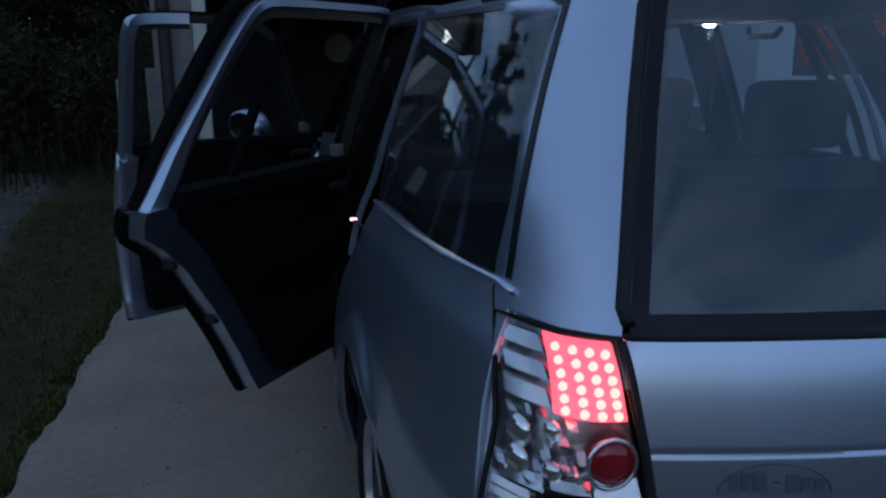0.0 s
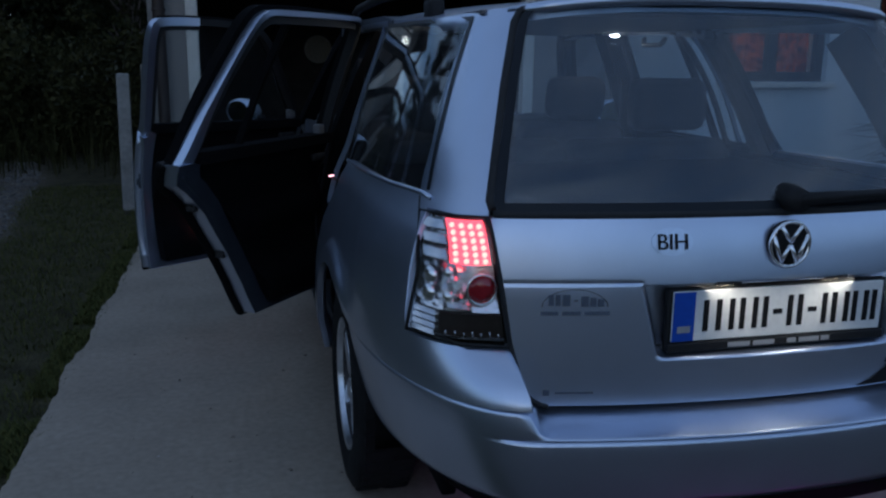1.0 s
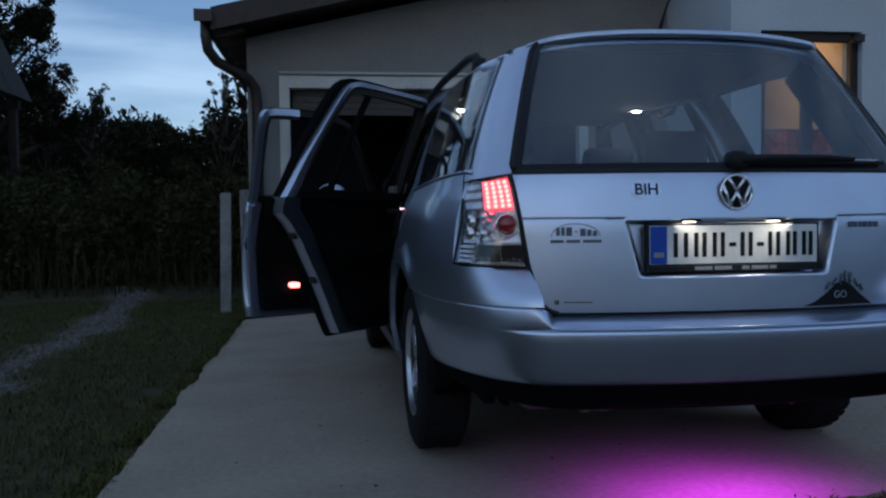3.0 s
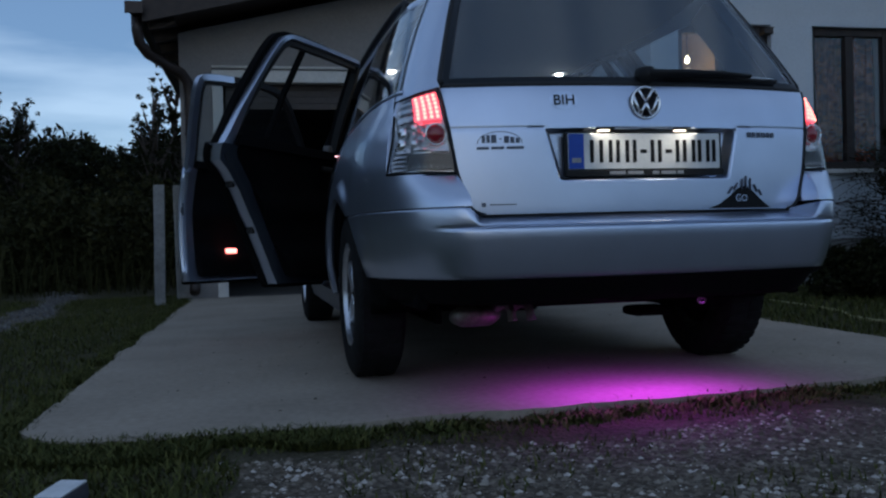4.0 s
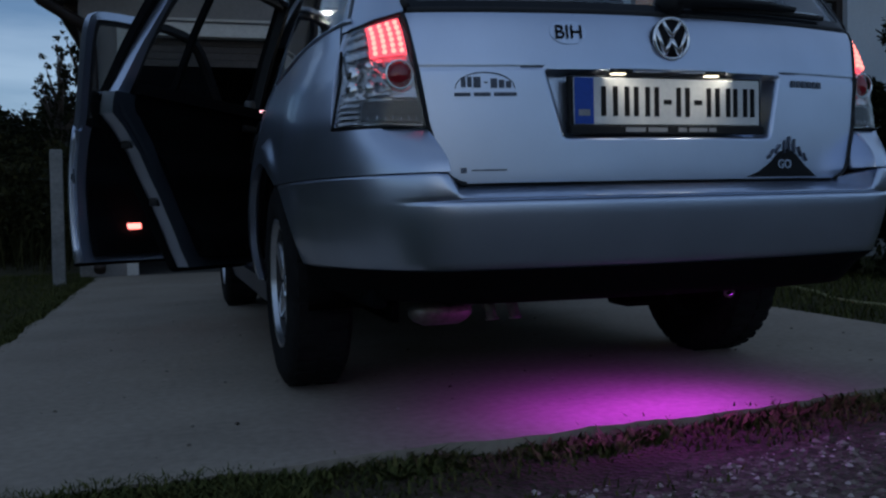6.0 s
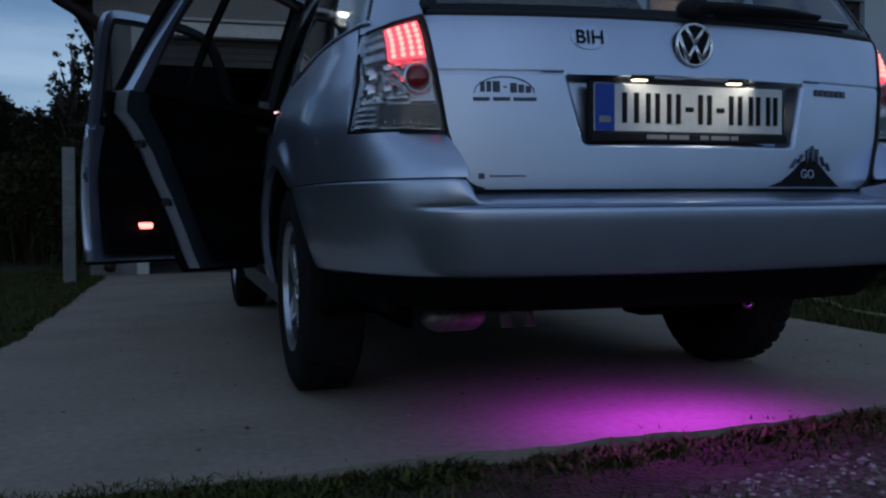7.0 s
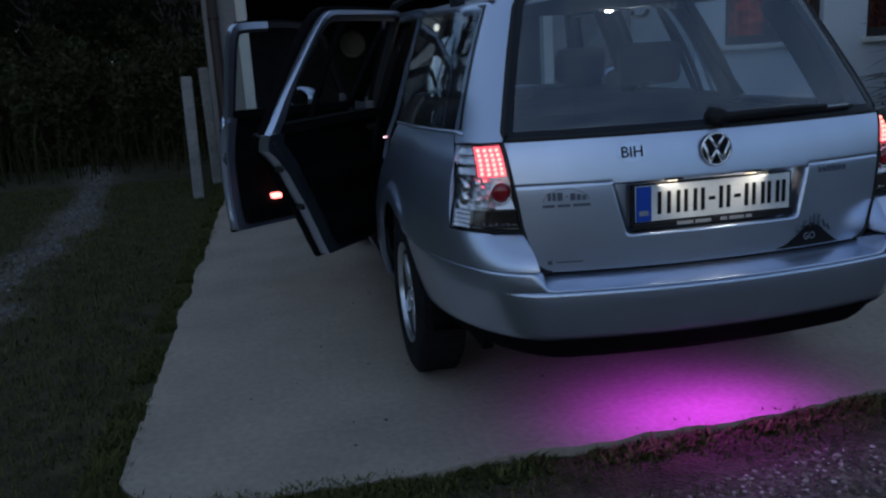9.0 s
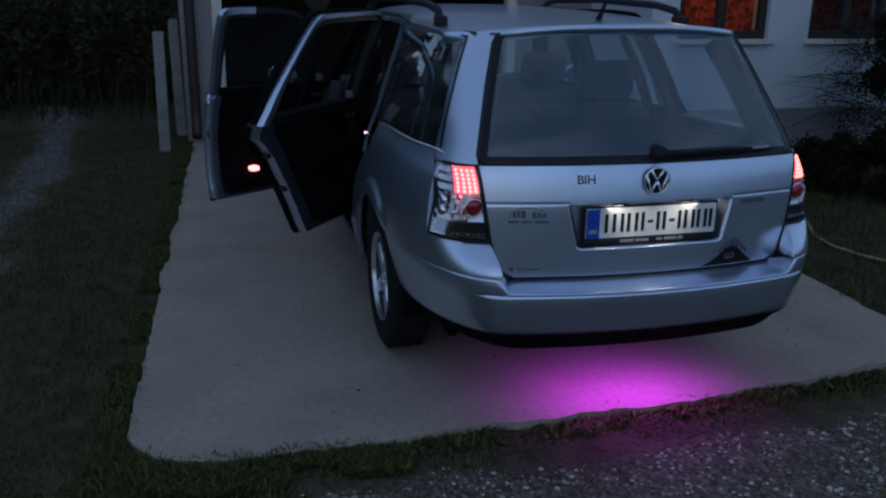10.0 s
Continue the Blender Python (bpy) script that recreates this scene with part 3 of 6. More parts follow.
def house():
    h = thing("house", "white plastered house with brown windows and red curtains", "house")
    holes = [(a, b, WZ0, WZ1) for a, b in WINDOWS]
    part("front_wall", wall_with_holes(2.38, 9.5, 0.42, 3.9, HY, 0.3, holes), HOUSE_PAINT, h, smooth=False)
    part("plinth", box(2.36, 9.52, HY - 0.03, HY + 0.3, -0.06, 0.42, 0.008), PLINTH, h, "grey rough plinth", smooth=False)
    part("side_wall", box(2.385, 2.68, HY + 0.3, 12.0, -0.05, 3.9), HOUSE_PAINT, h, smooth=False)
    part("end_wall", box(9.2, 9.5, HY + 0.3, 12.0, -0.05, 3.9), HOUSE_PAINT, h, smooth=False)
    part("back_wall", box(2.68, 9.2, 11.7, 12.0, -0.05, 3.9), HOUSE_PAINT, h, smooth=False)
    part("room_wall", box(2.69, 9.19, 8.0, 8.1, 0, 3.0), ROOM_WALL, h, smooth=False)
    part("room_floor", box(2.69, 9.19, HY + 0.31, 8.0, 0.3, 0.4), ROOM_WALL, h, smooth=False)
    part("room_ceiling", box(2.69, 9.19, HY + 0.31, 8.0, 2.85, 2.95), ROOM_WALL, h, smooth=False)
    part("partition", box(3.88, 3.96, HY + 0.31, 7.99, 0.41, 2.84), ROOM_WALL, h, smooth=False)
    for k, (a, b) in enumerate(WINDOWS):
        y0, y1 = HY + 0.06, HY + 0.13
        w = part("window", join(box(a, a + 0.07, y0, y1, WZ0, WZ1, 0.006), box(b - 0.07, b, y0, y1, WZ0, WZ1, 0.006), box(a + 0.07, b - 0.07, y0, y1, WZ0, WZ0 + 0.08, 0.006), box(a + 0.07, b - 0.07, y0, y1, WZ1 - 0.08, WZ1, 0.006), box((a + b) / 2 - 0.045, (a + b) / 2 + 0.045, y0 - 0.004, y1, WZ0 + 0.08, WZ1 - 0.08, 0.006)), BROWN_WOOD, h, "brown wooden window frame", smooth=False)
        for c0, c1 in ((a + 0.072, (a + b) / 2 - 0.047), ((a + b) / 2 + 0.047, b - 0.072)):
            p = part("pane", box(c0, c1, y0 + 0.03, y0 + 0.036, WZ0 + 0.082, WZ1 - 0.082), GLASS, w, smooth=False)
            p.visible_shadow = False
        part("window_sill", box(a - 0.05, b + 0.05, HY - 0.07, HY + 0.06, WZ0 - 0.045, WZ0 - 0.002, 0.006), FRAME_WHITE, w, smooth=False)
        n = 90
        v, f = [], []
        for i in range(n + 1):
            x = a + 0.05 + (b - a - 0.1) * i / n
            for z in np.linspace(WZ0 + 0.06, (WZ0 + 0.52) if k == 0 else WZ1 - 0.05, 9):
                s = 0.022 * math.sin(i * 0.62 + 0.5 * math.sin(i * 0.11)) * (1.15 - 0.25 * (z - WZ0)) + 0.012 * math.sin(i * 0.23 + z * 2)
                v.append((x, HY + 0.24 + s, z))
        for i in range(n):
            for j in range(8):
                q = i * 9 + j
                f.append((q, q + 9, q + 10, q + 1))
        part("curtain", (v, f), CURTAIN, w, "gathered red and orange curtain")
        part("curtain_rod", tube([(a + 0.04, HY + 0.24, (WZ0 + 0.525) if k == 0 else WZ1 - 0.045), (b - 0.04, HY + 0.24, (WZ0 + 0.525) if k == 0 else WZ1 - 0.045)], 0.008, 6), BROWN_WOOD, w)
    # roof over the house
    v = []
    for x in (2.15, 9.8):
        v += [(x, HY - 0.6, 3.75), (x, HY - 0.6, 3.87), (x, 8.5, 5.6), (x, 8.5, 5.72), (x, 12.5, 3.6), (x, 12.5, 3.72)]
    f = [(0, 2, 8, 6), (2, 4, 10, 8), (1, 7, 9, 3), (3, 9, 11, 5), (0, 6, 7, 1), (4, 5, 11, 10), (0, 1, 3, 2), (2, 3, 5, 4), (6, 8, 9, 7), (8, 10, 11, 9)]
    part("roof", (v, f), ROOF, h, "brown tiled roof", smooth=False)
    part("gable", ([(2.40, HY + 0.02, 3.9), (2.40, 11.98, 3.9), (2.40, 8.5, 5.55), (2.62, HY + 0.02, 3.9), (2.62, 11.98, 3.9), (2.62, 8.5, 5.55)], [(0, 2, 1), (3, 4, 5), (0, 1, 4, 3), (1, 2, 5, 4), (2, 0, 3, 5)]), HOUSE_PAINT, h, smooth=False)
    part("chimney", box(5.6, 6.1, 8.2, 8.8, 5.3, 6.4, 0.01), PLINTH, h, smooth=False)
    return h


house()
bulb = thing("ceiling_bulb", "bare warm bulb hanging in the lit room", "lamp", at=(0, 0, 0))
part("cord", tube([(3.41, 6.3, 2.85), (3.41, 6.3, 2.46)], 0.006, 6), BLACK_PLASTIC, bulb)
part("globe", lathe([(-0.032, 0.001), (-0.028, 0.014), (-0.012, 0.028), (0.014, 0.028), (0.035, 0.014), (0.05, 0.012)], 16, "z", (3.41, 6.3, 2.39)), light_material("warm_bulb_glow", (1.0, 0.72, 0.38), 18.0), bulb)
room_light = new("room_light", bpy.data.lights.new("room_light", "POINT"))
room_light.data.energy, room_light.data.color, room_light.data.shadow_soft_size = ROOM, (1.0, 0.62, 0.30), 0.07
room_light.location = (3.41, 6.3, 2.26)


wall_box = thing("wall_lamp", "small dark lamp box fixed to the house wall", "wall lamp")
part("housing", box(3.50, 3.60, HY - 0.08, HY - 0.002, 2.365, 2.420, 0.010), GUTTER, wall_box, smooth=False)
part("cover", box(3.495, 3.605, HY - 0.085, HY - 0.002, 2.421, 2.430, 0.003), GUTTER, wall_box, smooth=False)


def fence_post(x, y, h, lean):
    ob = part("fence_post", box(-0.05, 0.05, -0.045, 0.045, -0.15, h, 0.012), POST, smooth=False)
    ob.matrix_world = pose(x, y, -0.02, 0, lean, 6)
    return tagged(ob, "weathered grey concrete fence post standing in grass", "fence post", "fence posts")


fence_post(-2.13, 6.10, 1.12, 1.0)
fence_post(-2.02, 7.05, 1.18, -0.5)
fence_post(-2.16, 9.0, 1.12, 0.5)

dial = thing("wall_dial", "round pale dial hanging on the dark garage wall", "clock")
part("face", disc(-0.10, 11.75, 1.32, 0.19, 0.02, 28), BRASS, dial)
part("rim", tube([(-0.10 + 0.19 * math.cos(t * math.pi / 14), 11.745, 1.32 + 0.19 * math.sin(t * math.pi / 14)) for t in range(28)], 0.014, 6, close=True), FRAME_WHITE, dial)


# ---- the car ----
ZW = (0.20, 0.30, 0.42, 0.55, 0.65, 0.75, 0.85, 0.92, 0.96, 1.00, 1.10, 1.20, 1.30, 1.38, 1.42, 1.46)
WW = (0.80, 0.835, 0.862, 0.868, 0.866, 0.855, 0.832, 0.808, 0.786, 0.768, 0.735, 0.695, 0.650, 0.612, 0.590, 0.565)
ZC = (0.25, 0.58, 0.72, 0.84, 0.92, 0.975, 1.05, 1.20, 1.39, 1.46)
YCC = (0.14, 0.105, 0.110, 0.116, 0.130, 0.145, 0.192, 0.295, 0.418, 0.462)
CORNER_A, CROWN = 0.17, 0.195
AXLE_R, AXLE_F, WHEEL_R, ARCH_R = 1.05, 3.565, 0.317, 0.37
GATE_Z = 0.59


def eased(zs, values, spread):
    """A profile with its corners rounded off, on a fine scale of heights."""
    fine = np.linspace(0.0, 1.7, 681)
    raw = np.interp(fine, zs, values)
    k = np.exp(-0.5 * (np.arange(-24, 25) * 0.0025 / spread) ** 2)
    return fine, np.convolve(np.pad(raw, 24, mode="edge"), k / k.sum(), mode="valid")


Z_SIDE, X_SIDE = eased(ZW, WW, 0.014)
Z_BACK, Y_BACK = eased(ZC, YCC, 0.020)


def half_width(z):
    return float(np.interp(z, Z_SIDE, X_SIDE))


def rear_y(x, z):
    """Where the rear of the body lies at a given distance from its middle and height."""
    ax, w = abs(x), half_width(z)
    ax = min(ax, w - 1e-4)
    t = max(0.0, (ax - (w - CORNER_A)) / CORNER_A)
    return float(np.interp(z, Z_BACK, Y_BACK)) + CROWN * ax * ax + float(np.interp(z, (0.74, 0.95), (0.46, 0.60))) * (1 - math.sqrt(max(0.0, 1 - t * t)))


def side_x(y, z):
    """Half the body's width at a given length and height."""
    w = half_width(z)
    if y < rear_y(w - 0.0005, z):
        lo, hi = 0.2, w - 0.0005
        for _ in range(30):
            m = (lo + hi) / 2
            if rear_y(m, z) < y:
                lo = m
            else:
                hi = m
        w = lo
    if y > 3.3:
        w *= 1 - 0.13 * ((y - 3.3) / 1.1) ** 2
    return w


def on_rear(net, out=0.0):
    return [[(x, rear_y(x, z) - out, z) for x, z in row] for row in net]


def on_side(net, out=0.0):
    return [[(-side_x(y, z) - out, y, z) for y, z in row] for row in net]


def mirror2(poly):
    return [(-a, b) for a, b in poly]


CAR = pose(-0.0092, 0, 0, 0, 0, 1.28)
car = thing("car", "silver estate car with both nearside doors standing open", "car")
car.matrix_world = CAR @ Matrix.Diagonal((0.972, 1, 1, 1))


def both(name, shape, mat, label="", parent=None, **kw):
    """The same part on both sides of the car."""
    a = part(name, shape, mat, parent or car, label, **kw)
    b = part(name, flip(shape), mat, parent or car, label, **kw)
    return a, b


def smooth01(t):
    t = max(0.0, min(1.0, t))
    return t * t * (3 - 2 * t)


# tailgate with the plate recess and the crease above it
left = [(-0.515, GATE_Z), (-0.544, 0.599), (-0.564, 0.622), (-0.592, 0.704), (-0.632, 0.974)]
net = coons([(-0.515, GATE_Z), (0.515, GATE_Z)], [(-0.632, 0.974), (0, 0.979), (0.632, 0.974)], left, mirror2(left), 280, 110)
P = []
for row in net:
    line = []
    for x, z in row:
        hx = 0.292 + 0.037 * max(0.0, min(1.0, (z - 0.692) / 0.148))
        d = smooth01((hx - abs(x)) / 0.026) * smooth01((z - 0.685) / 0.016) * smooth01((0.842 - z) / 0.007)
        groove = 0.0028 * smooth01(1 - abs(z - 0.8475) / 0.0042) * (1 if abs(x) > hx - 0.004 else 0)
        line.append((x, rear_y(x, z) + 0.046 * d + groove, z))
    P.append(line)
tailgate = part("tailgate", sheet(P, 0.03, (0, 1, 0)), SILVER, car, hard=60)

gap = [(-0.6365, 0.972), (-0.616, 0.84), (-0.5965, 0.712), (-0.5715, 0.628), (-0.559, 0.607), (-0.540, 0.594), (-0.518, 0.588)]
for m in (1, -1):
    part("gate_gap", tube([(m * x, rear_y(x, z) + 0.0005, z) for x, z in resample(gap, 24)], [0.0045] * 15 + [0.0060] * 10, 6), RUBBER, tailgate)

# rear window: pane, black border
left = [(-0.605, 0.982), (-0.620, 0.990), (-0.622, 1.005), (-0.593, 1.10), (-0.550, 1.23), (-0.500, 1.365), (-0.485, 1.388), (-0.462, 1.399)]
net = coons([(-0.605, 0.982), (0.605, 0.982)], [(-0.462, 1.399), (-0.25, 1.409), (0, 1.412), (0.25, 1.409), (0.462, 1.399)], left, mirror2(left), 66, 30)
rear_window = part("rear_window", sheet(on_rear(net), 0.004, (0, 0.9, -0.3)), REAR_GLASS, car, "tinted rear window with wiper", hard=30)
rear_window.visible_shadow = False
Q = np.array(on_rear(net, 0.0022))
v, f = [tuple(p) for p in Q.reshape(-1, 3)], []
for i in range(66):
    for j in range(30):
        if i < 1 or i >= 65 or j < 2 or j >= 29:
            a = i * 31 + j
            f.append((a, a + 31, a + 32, a + 1))
part("border", (v, f), FRIT, rear_window, "black glass border")
for m in (1, -1):
    edge = [(m * (x - 0.004), z) for x, z in left[1:]] + [(m * -0.40, 1.405)]
    if m > 0:
        part("lower_seal", tube([(x, rear_y(x, 0.979) + 0.007, 0.979) for x in np.linspace(-0.625, 0.625, 40)], 0.0105, 8), RUBBER, rear_window)
    part("glass_seal", tube([(x, rear_y(x, z) + 0.006, z) for x, z in edge], 0.0105, 8), RUBBER, rear_window)

# pillars beside the rear window
left = [(-0.737, 0.968), (-0.720, 1.02), (-0.656, 1.19), (-0.594, 1.32), (-0.560, 1.385)]
right = [(-0.636, 0.975), (-0.629, 1.005), (-0.600, 1.10), (-0.557, 1.23), (-0.506, 1.368), (-0.490, 1.397)]
net = coons([(-0.737, 0.968), (-0.636, 0.975)], [(-0.560, 1.385), (-0.53, 1.397), (-0.490, 1.397)], left, right, 14, 30)
both("rear_pillar", sheet(on_rear(net), 0.025, (0.4, 0.8, 0)), SILVER, hard=50)

# roof
v, f = [], []
NS, NY = 40, 48
for i in range(NS + 1):
    s = -1 + 2 * i / NS
    for j in range(NY + 1):
        b = j / NY
        y_front = 2.86 - 0.10 * s * s
        x_edge = 0.604
        x0 = s * x_edge
        y_rear = float(np.interp(abs(x0), (0, 0.2, 0.35, 0.45, 0.52, 0.56, 0.604), (0.440, 0.447, 0.462, 0.482, 0.545, 0.625, 0.76)))
        y = y_rear + (y_front - y_rear) * b
        zt = 1.458 - 0.032 * ((y - 1.9) / 1.45) ** 2
        z = zt - 0.058 * abs(s) ** 3.0
        if j == 0:
            z -= 0.012
        v.append((x0 * (1 - 0.03 * max(0, b - 0.6)), y, z))
for i in range(NS):
    for j in range(NY):
        a = i * (NY + 1) + j
        f.append((a, a + NY + 1, a + NY + 2, a + 1))
roof = part("roof", sheet(np.array(v).reshape(NS + 1, NY + 1, 3), 0.02, (0, 0, -1)), SILVER, car, hard=50)
part("roof_lip", tube([(x, rear_y(x, 1.412) - 0.012, 1.419 - 0.03 * (abs(x) / 0.5) ** 3) for x in np.linspace(-0.50, 0.50, 31)], 0.013, 10), SILVER, roof)
part("brake_light", box(-0.07, 0.07, 0.413, 0.43, 1.416, 1.424, 0.003), RED_LENS, roof, "unlit high brake light strip")
part("headliner", move(box(-0.55, 0.55, 0.60, 2.80, 1.385, 1.395), Matrix()), HEADLINER, car, "grey fabric headliner", smooth=False)
for s in (-1, 1):
    rail = part("roof_rail", tube([(s * 0.565, 1.00, 1.40), (s * 0.565, 1.08, 1.460), (s * 0.565, 1.25, 1.480), (s * 0.565, 1.9, 1.492), (s * 0.565, 2.5, 1.478), (s * 0.562, 2.66, 1.455), (s * 0.56, 2.74, 1.40)], 0.017, 10), BLACK_PLASTIC, car, "black roof rail")
    part("rail_foot", box(s * 0.565 - 0.02, s * 0.565 + 0.02, 0.98, 1.08, 1.39, 1.44, 0.008), BLACK_PLASTIC, rail)
    part("rail_foot", box(s * 0.565 - 0.02, s * 0.565 + 0.02, 2.64, 2.75, 1.39, 1.44, 0.008), BLACK_PLASTIC, rail)
part("aerial", tube([(0, 0.70, 1.425), (0, 0.66, 1.47), (0.0, 0.60, 1.54), (0, 0.40, 1.72)], [0.014, 0.009, 0.004, 0.002], 8), BLACK_PLASTIC, car, "black roof aerial")

# rear side windows
left = [(0.425, 1.002), (0.485, 1.11), (0.565, 1.25), (0.635, 1.382)]
right = [(1.270, 0.975), (1.355, 1.10), (1.435, 1.22), (1.475, 1.32), (1.50, 1.386)]
net = coons([(0.425, 1.002), (1.270, 0.975)], [(0.635, 1.382), (1.50, 1.386)], left, right, 60, 36)
for s in (1, -1):
    shape = sheet(on_side(net), 0.004, (1, 0, 0))
    w = part("side_window", shape if s > 0 else flip(shape), GLASS, car, "tinted rear side window", hard=30)
    w.visible_shadow = False
    Q = np.array(on_side(net, 0.002))
    v, f = [tuple(p) for p in Q.reshape(-1, 3)], []
    for i in range(60):
        for j in range(36):
            if i < 1 or i >= 58 or j >= 35:
                a = i * 37 + j
                f.append((a, a + 37, a + 38, a + 1))
    part("border", (v, f) if s > 0 else flip((v, f)), FRIT, w)
    path = [(-side_x(y, z) - 0.003, y, z) for y, z in [(0.405, 0.990), (0.45, 0.994), (0.65, 0.988), (0.86, 0.981), (1.275, 0.966)]]
    part("waist_edge", (tube(path, 0.0058, 8) if s > 0 else flip(tube(path, 0.0058, 8))), SILVER, w, "rolled silver edge below the glass")

# rear quarters
bottom = [(0.335, 0.614), (0.829, 0.614)] + arc(AXLE_R, WHEEL_R, ARCH_R, 126.6, 0, 22)[1:] + [(AXLE_R + ARCH_R, 0.30), (1.73, 0.30)]
left = [(0.335, 0.614), (0.326, 0.720), (0.400, 0.962), (0.425, 0.993)]
right = [(1.74, 0.30), (1.665, 0.45), (1.565, 0.60), (1.430, 0.76), (1.310, 0.86), (1.275, 0.966)]
net = coons(bottom, [(0.425, 0.993), (1.275, 0.966)], left, right, 84, 44)
net2 = coons([(-0.822, 0.614), (-0.588, 0.614)], [(-0.800, 0.717), (-0.605, 0.714)], [(-0.822, 0.614), (-0.800, 0.717)], [(-0.588, 0.614), (-0.590, 0.640), (-0.605, 0.714)], 20, 12)


def bumper_y(ax, w):
    """The bumper's outline in plan, at a distance from the middle."""
    q = min(1.0, max(0.0, (ax - (w - 0.27)) / 0.27))
    return 0.0135 + CROWN * ax * ax + 0.52 * (1 - math.sqrt(1 - q * q))


def bulge(x, y, z):
    """The corner below the lamp swells out to the bumper's outline."""
    s = max(0.0, min(1.0, (0.715 - z) / 0.100))
    f = (1 - (1 - s) ** 1.7) * smooth01((0.82 - y) / 0.25)
    w = half_width(z) + 0.002
    return x * (1 - 0.011 * f), y + (bumper_y(min(abs(x), w), w) - y) * f, z


swell = on_side(net)
for row in swell:
    for k, (x, y, z) in enumerate(row):
        r = math.hypot(y - AXLE_R, z - WHEEL_R)
        row[k] = bulge(x - 0.021 * smooth01((ARCH_R + 0.078 - r) / 0.035) * (smooth01((z - 0.60) / 0.10) if y < AXLE_R else 1.0), y, z)
corner = [[bulge(*p) for p in row] for row in on_rear(net2)]
corner.append([(x + 0.004, y + 0.006, z) for x, y, z in corner[-1]])
corner.append([(x + 0.004, rear_y(x, z) + 0.012, z) for x, y, z in corner[-1]])
quarter = join(sheet(swell, 0.02, (1, 0, 0)), sheet(corner, 0.02, (0, 1, 0)))
both("rear_quarter_panel", quarter, SILVER, hard=45)


# rear bumper: it carries on the line of the swollen corners and tucks in towards its lower edge
def bumper_half(z):
    return float(np.interp(z, (0.31, 0.387, 0.44, 0.50, 0.55, 0.612), (0.765, 0.806, 0.824, 0.839, 0.849, 0.857)))


def bumper_row(yc, z, inset=0.0, end=None, dip=0.0, notch=0.0):
    w = bumper_half(z) - inset
    y_end = end if end is not None else AXLE_R - math.sqrt(max(0.01, (ARCH_R + 0.004) ** 2 - (z - WHEEL_R) ** 2))
    pts = []
    for k in range(121):
        x = w * math.sin(math.pi / 2 * k / 120)
        y = bumper_y(x, w) + yc - 0.0135
        if y > y_end:
            break
        pts.append((x, y))
    pts.append((pts[-1][0] + 0.0005, y_end))
    pts = resample(pts, 60)
    half = [(-x, y + notch * smooth01((0.70 - x) / 0.12), z - dip * smooth01((0.592 - x) / 0.036)) for x, y in reversed(pts[1:])]
    return half + [(0.0, pts[0][1] + notch, z - dip)] + [(-x, y, zz) for x, y, zz in reversed(half)]


rows = [bumper_row(*r) for r in ((0.125, 0.612, 0.02, 0.80, 0.0255), (0.0185, 0.612, 0.003, None, 0.0515), (0.0145, 0.6095, 0, None, 0.0500), (0.0128, 0.603, 0, None, 0.0445), (0.0110, 0.582, 0, None, 0.0245), (0.0105, 0.563, 0, None, 0.0065), (0.0105, 0.5545, 0, None, 0, 0.002), (0.0105, 0.551, 0, None, 0, 0.008), (0.0105, 0.5475, 0, None, 0, 0.002), (0.0108, 0.540), (0.0130, 0.515), (0.0158, 0.495), (0.0200, 0.47), (0.0250, 0.445), (0.0305, 0.42), (0.0355, 0.400, 0.002))]
rear_bumper = part("rear_bumper", sheet(np.array(rows), 0.012, (0, 0.6, -0.2)), SILVER, car, hard=70)
rows = [bumper_row(*r) for r in ((0.0335, 0.401, 0.001), (0.042, 0.390, 0.008), (0.062, 0.372, 0.022), (0.082, 0.340, 0.026), (0.100, 0.322, 0.030), (0.19, 0.315, 0.05))]
part("valance", sheet(np.array(rows), 0.012, (0, 0.8, 0)), VALANCE, rear_bumper, "black plastic lower valance", hard=60)


# tail lamps
def lamp_pt(a, b, out=0.0):
    """A place on the lamp: a from its outer to its inner edge, b from bottom to top."""
    x = (1 - b) * ((1 - a) * -0.790 + a * -0.600) + b * ((1 - a) * -0.738 + a * -0.639)
    z = (1 - b) * ((1 - a) * 0.723 + a * 0.717) + b * ((1 - a) * 0.960 + a * 0.975)
    return x, rear_y(x, z) - out, z


def lamp_patch(a0, a1, b0, b1, out, depth, nu=8, nv=8):
    net = [[lamp_pt(a0 + (a1 - a0) * i / nu, b0 + (b1 - b0) * j / nv, out) for j in range(nv + 1)] for i in range(nu + 1)]
    return sheet(net, depth, (0.25, 0.97, 0))


def lamp_fin(a0, a1, b0, b1, low, high, depth=0.012, nu=5, nv=3):
    """A reflector blade that leans back towards its top."""
    net = [[lamp_pt(a0 + (a1 - a0) * i / nu, b0 + (b1 - b0) * j / nv, low + (high - low) * j / nv) for j in range(nv + 1)] for i in range(nu + 1)]
    return sheet(net, depth, (0.25, 0.97, 0))


def lamp_ball(a, b, r, out, depth):
    x, y, z = lamp_pt(a, b, out)
    d = Vector(lamp_pt(a + 0.05, b)) - Vector(lamp_pt(a - 0.05, b))
    ang = math.atan2(d.y, d.x)
    return move(lathe([(0.0, r), (-depth * 0.6, r * 0.92), (-depth, r * 0.5), (-depth * 1.05, 0.0005)], 22, "y"), Matrix.Translation((x, y, z)) @ Matrix.Rotation(ang, 4, "Z"))


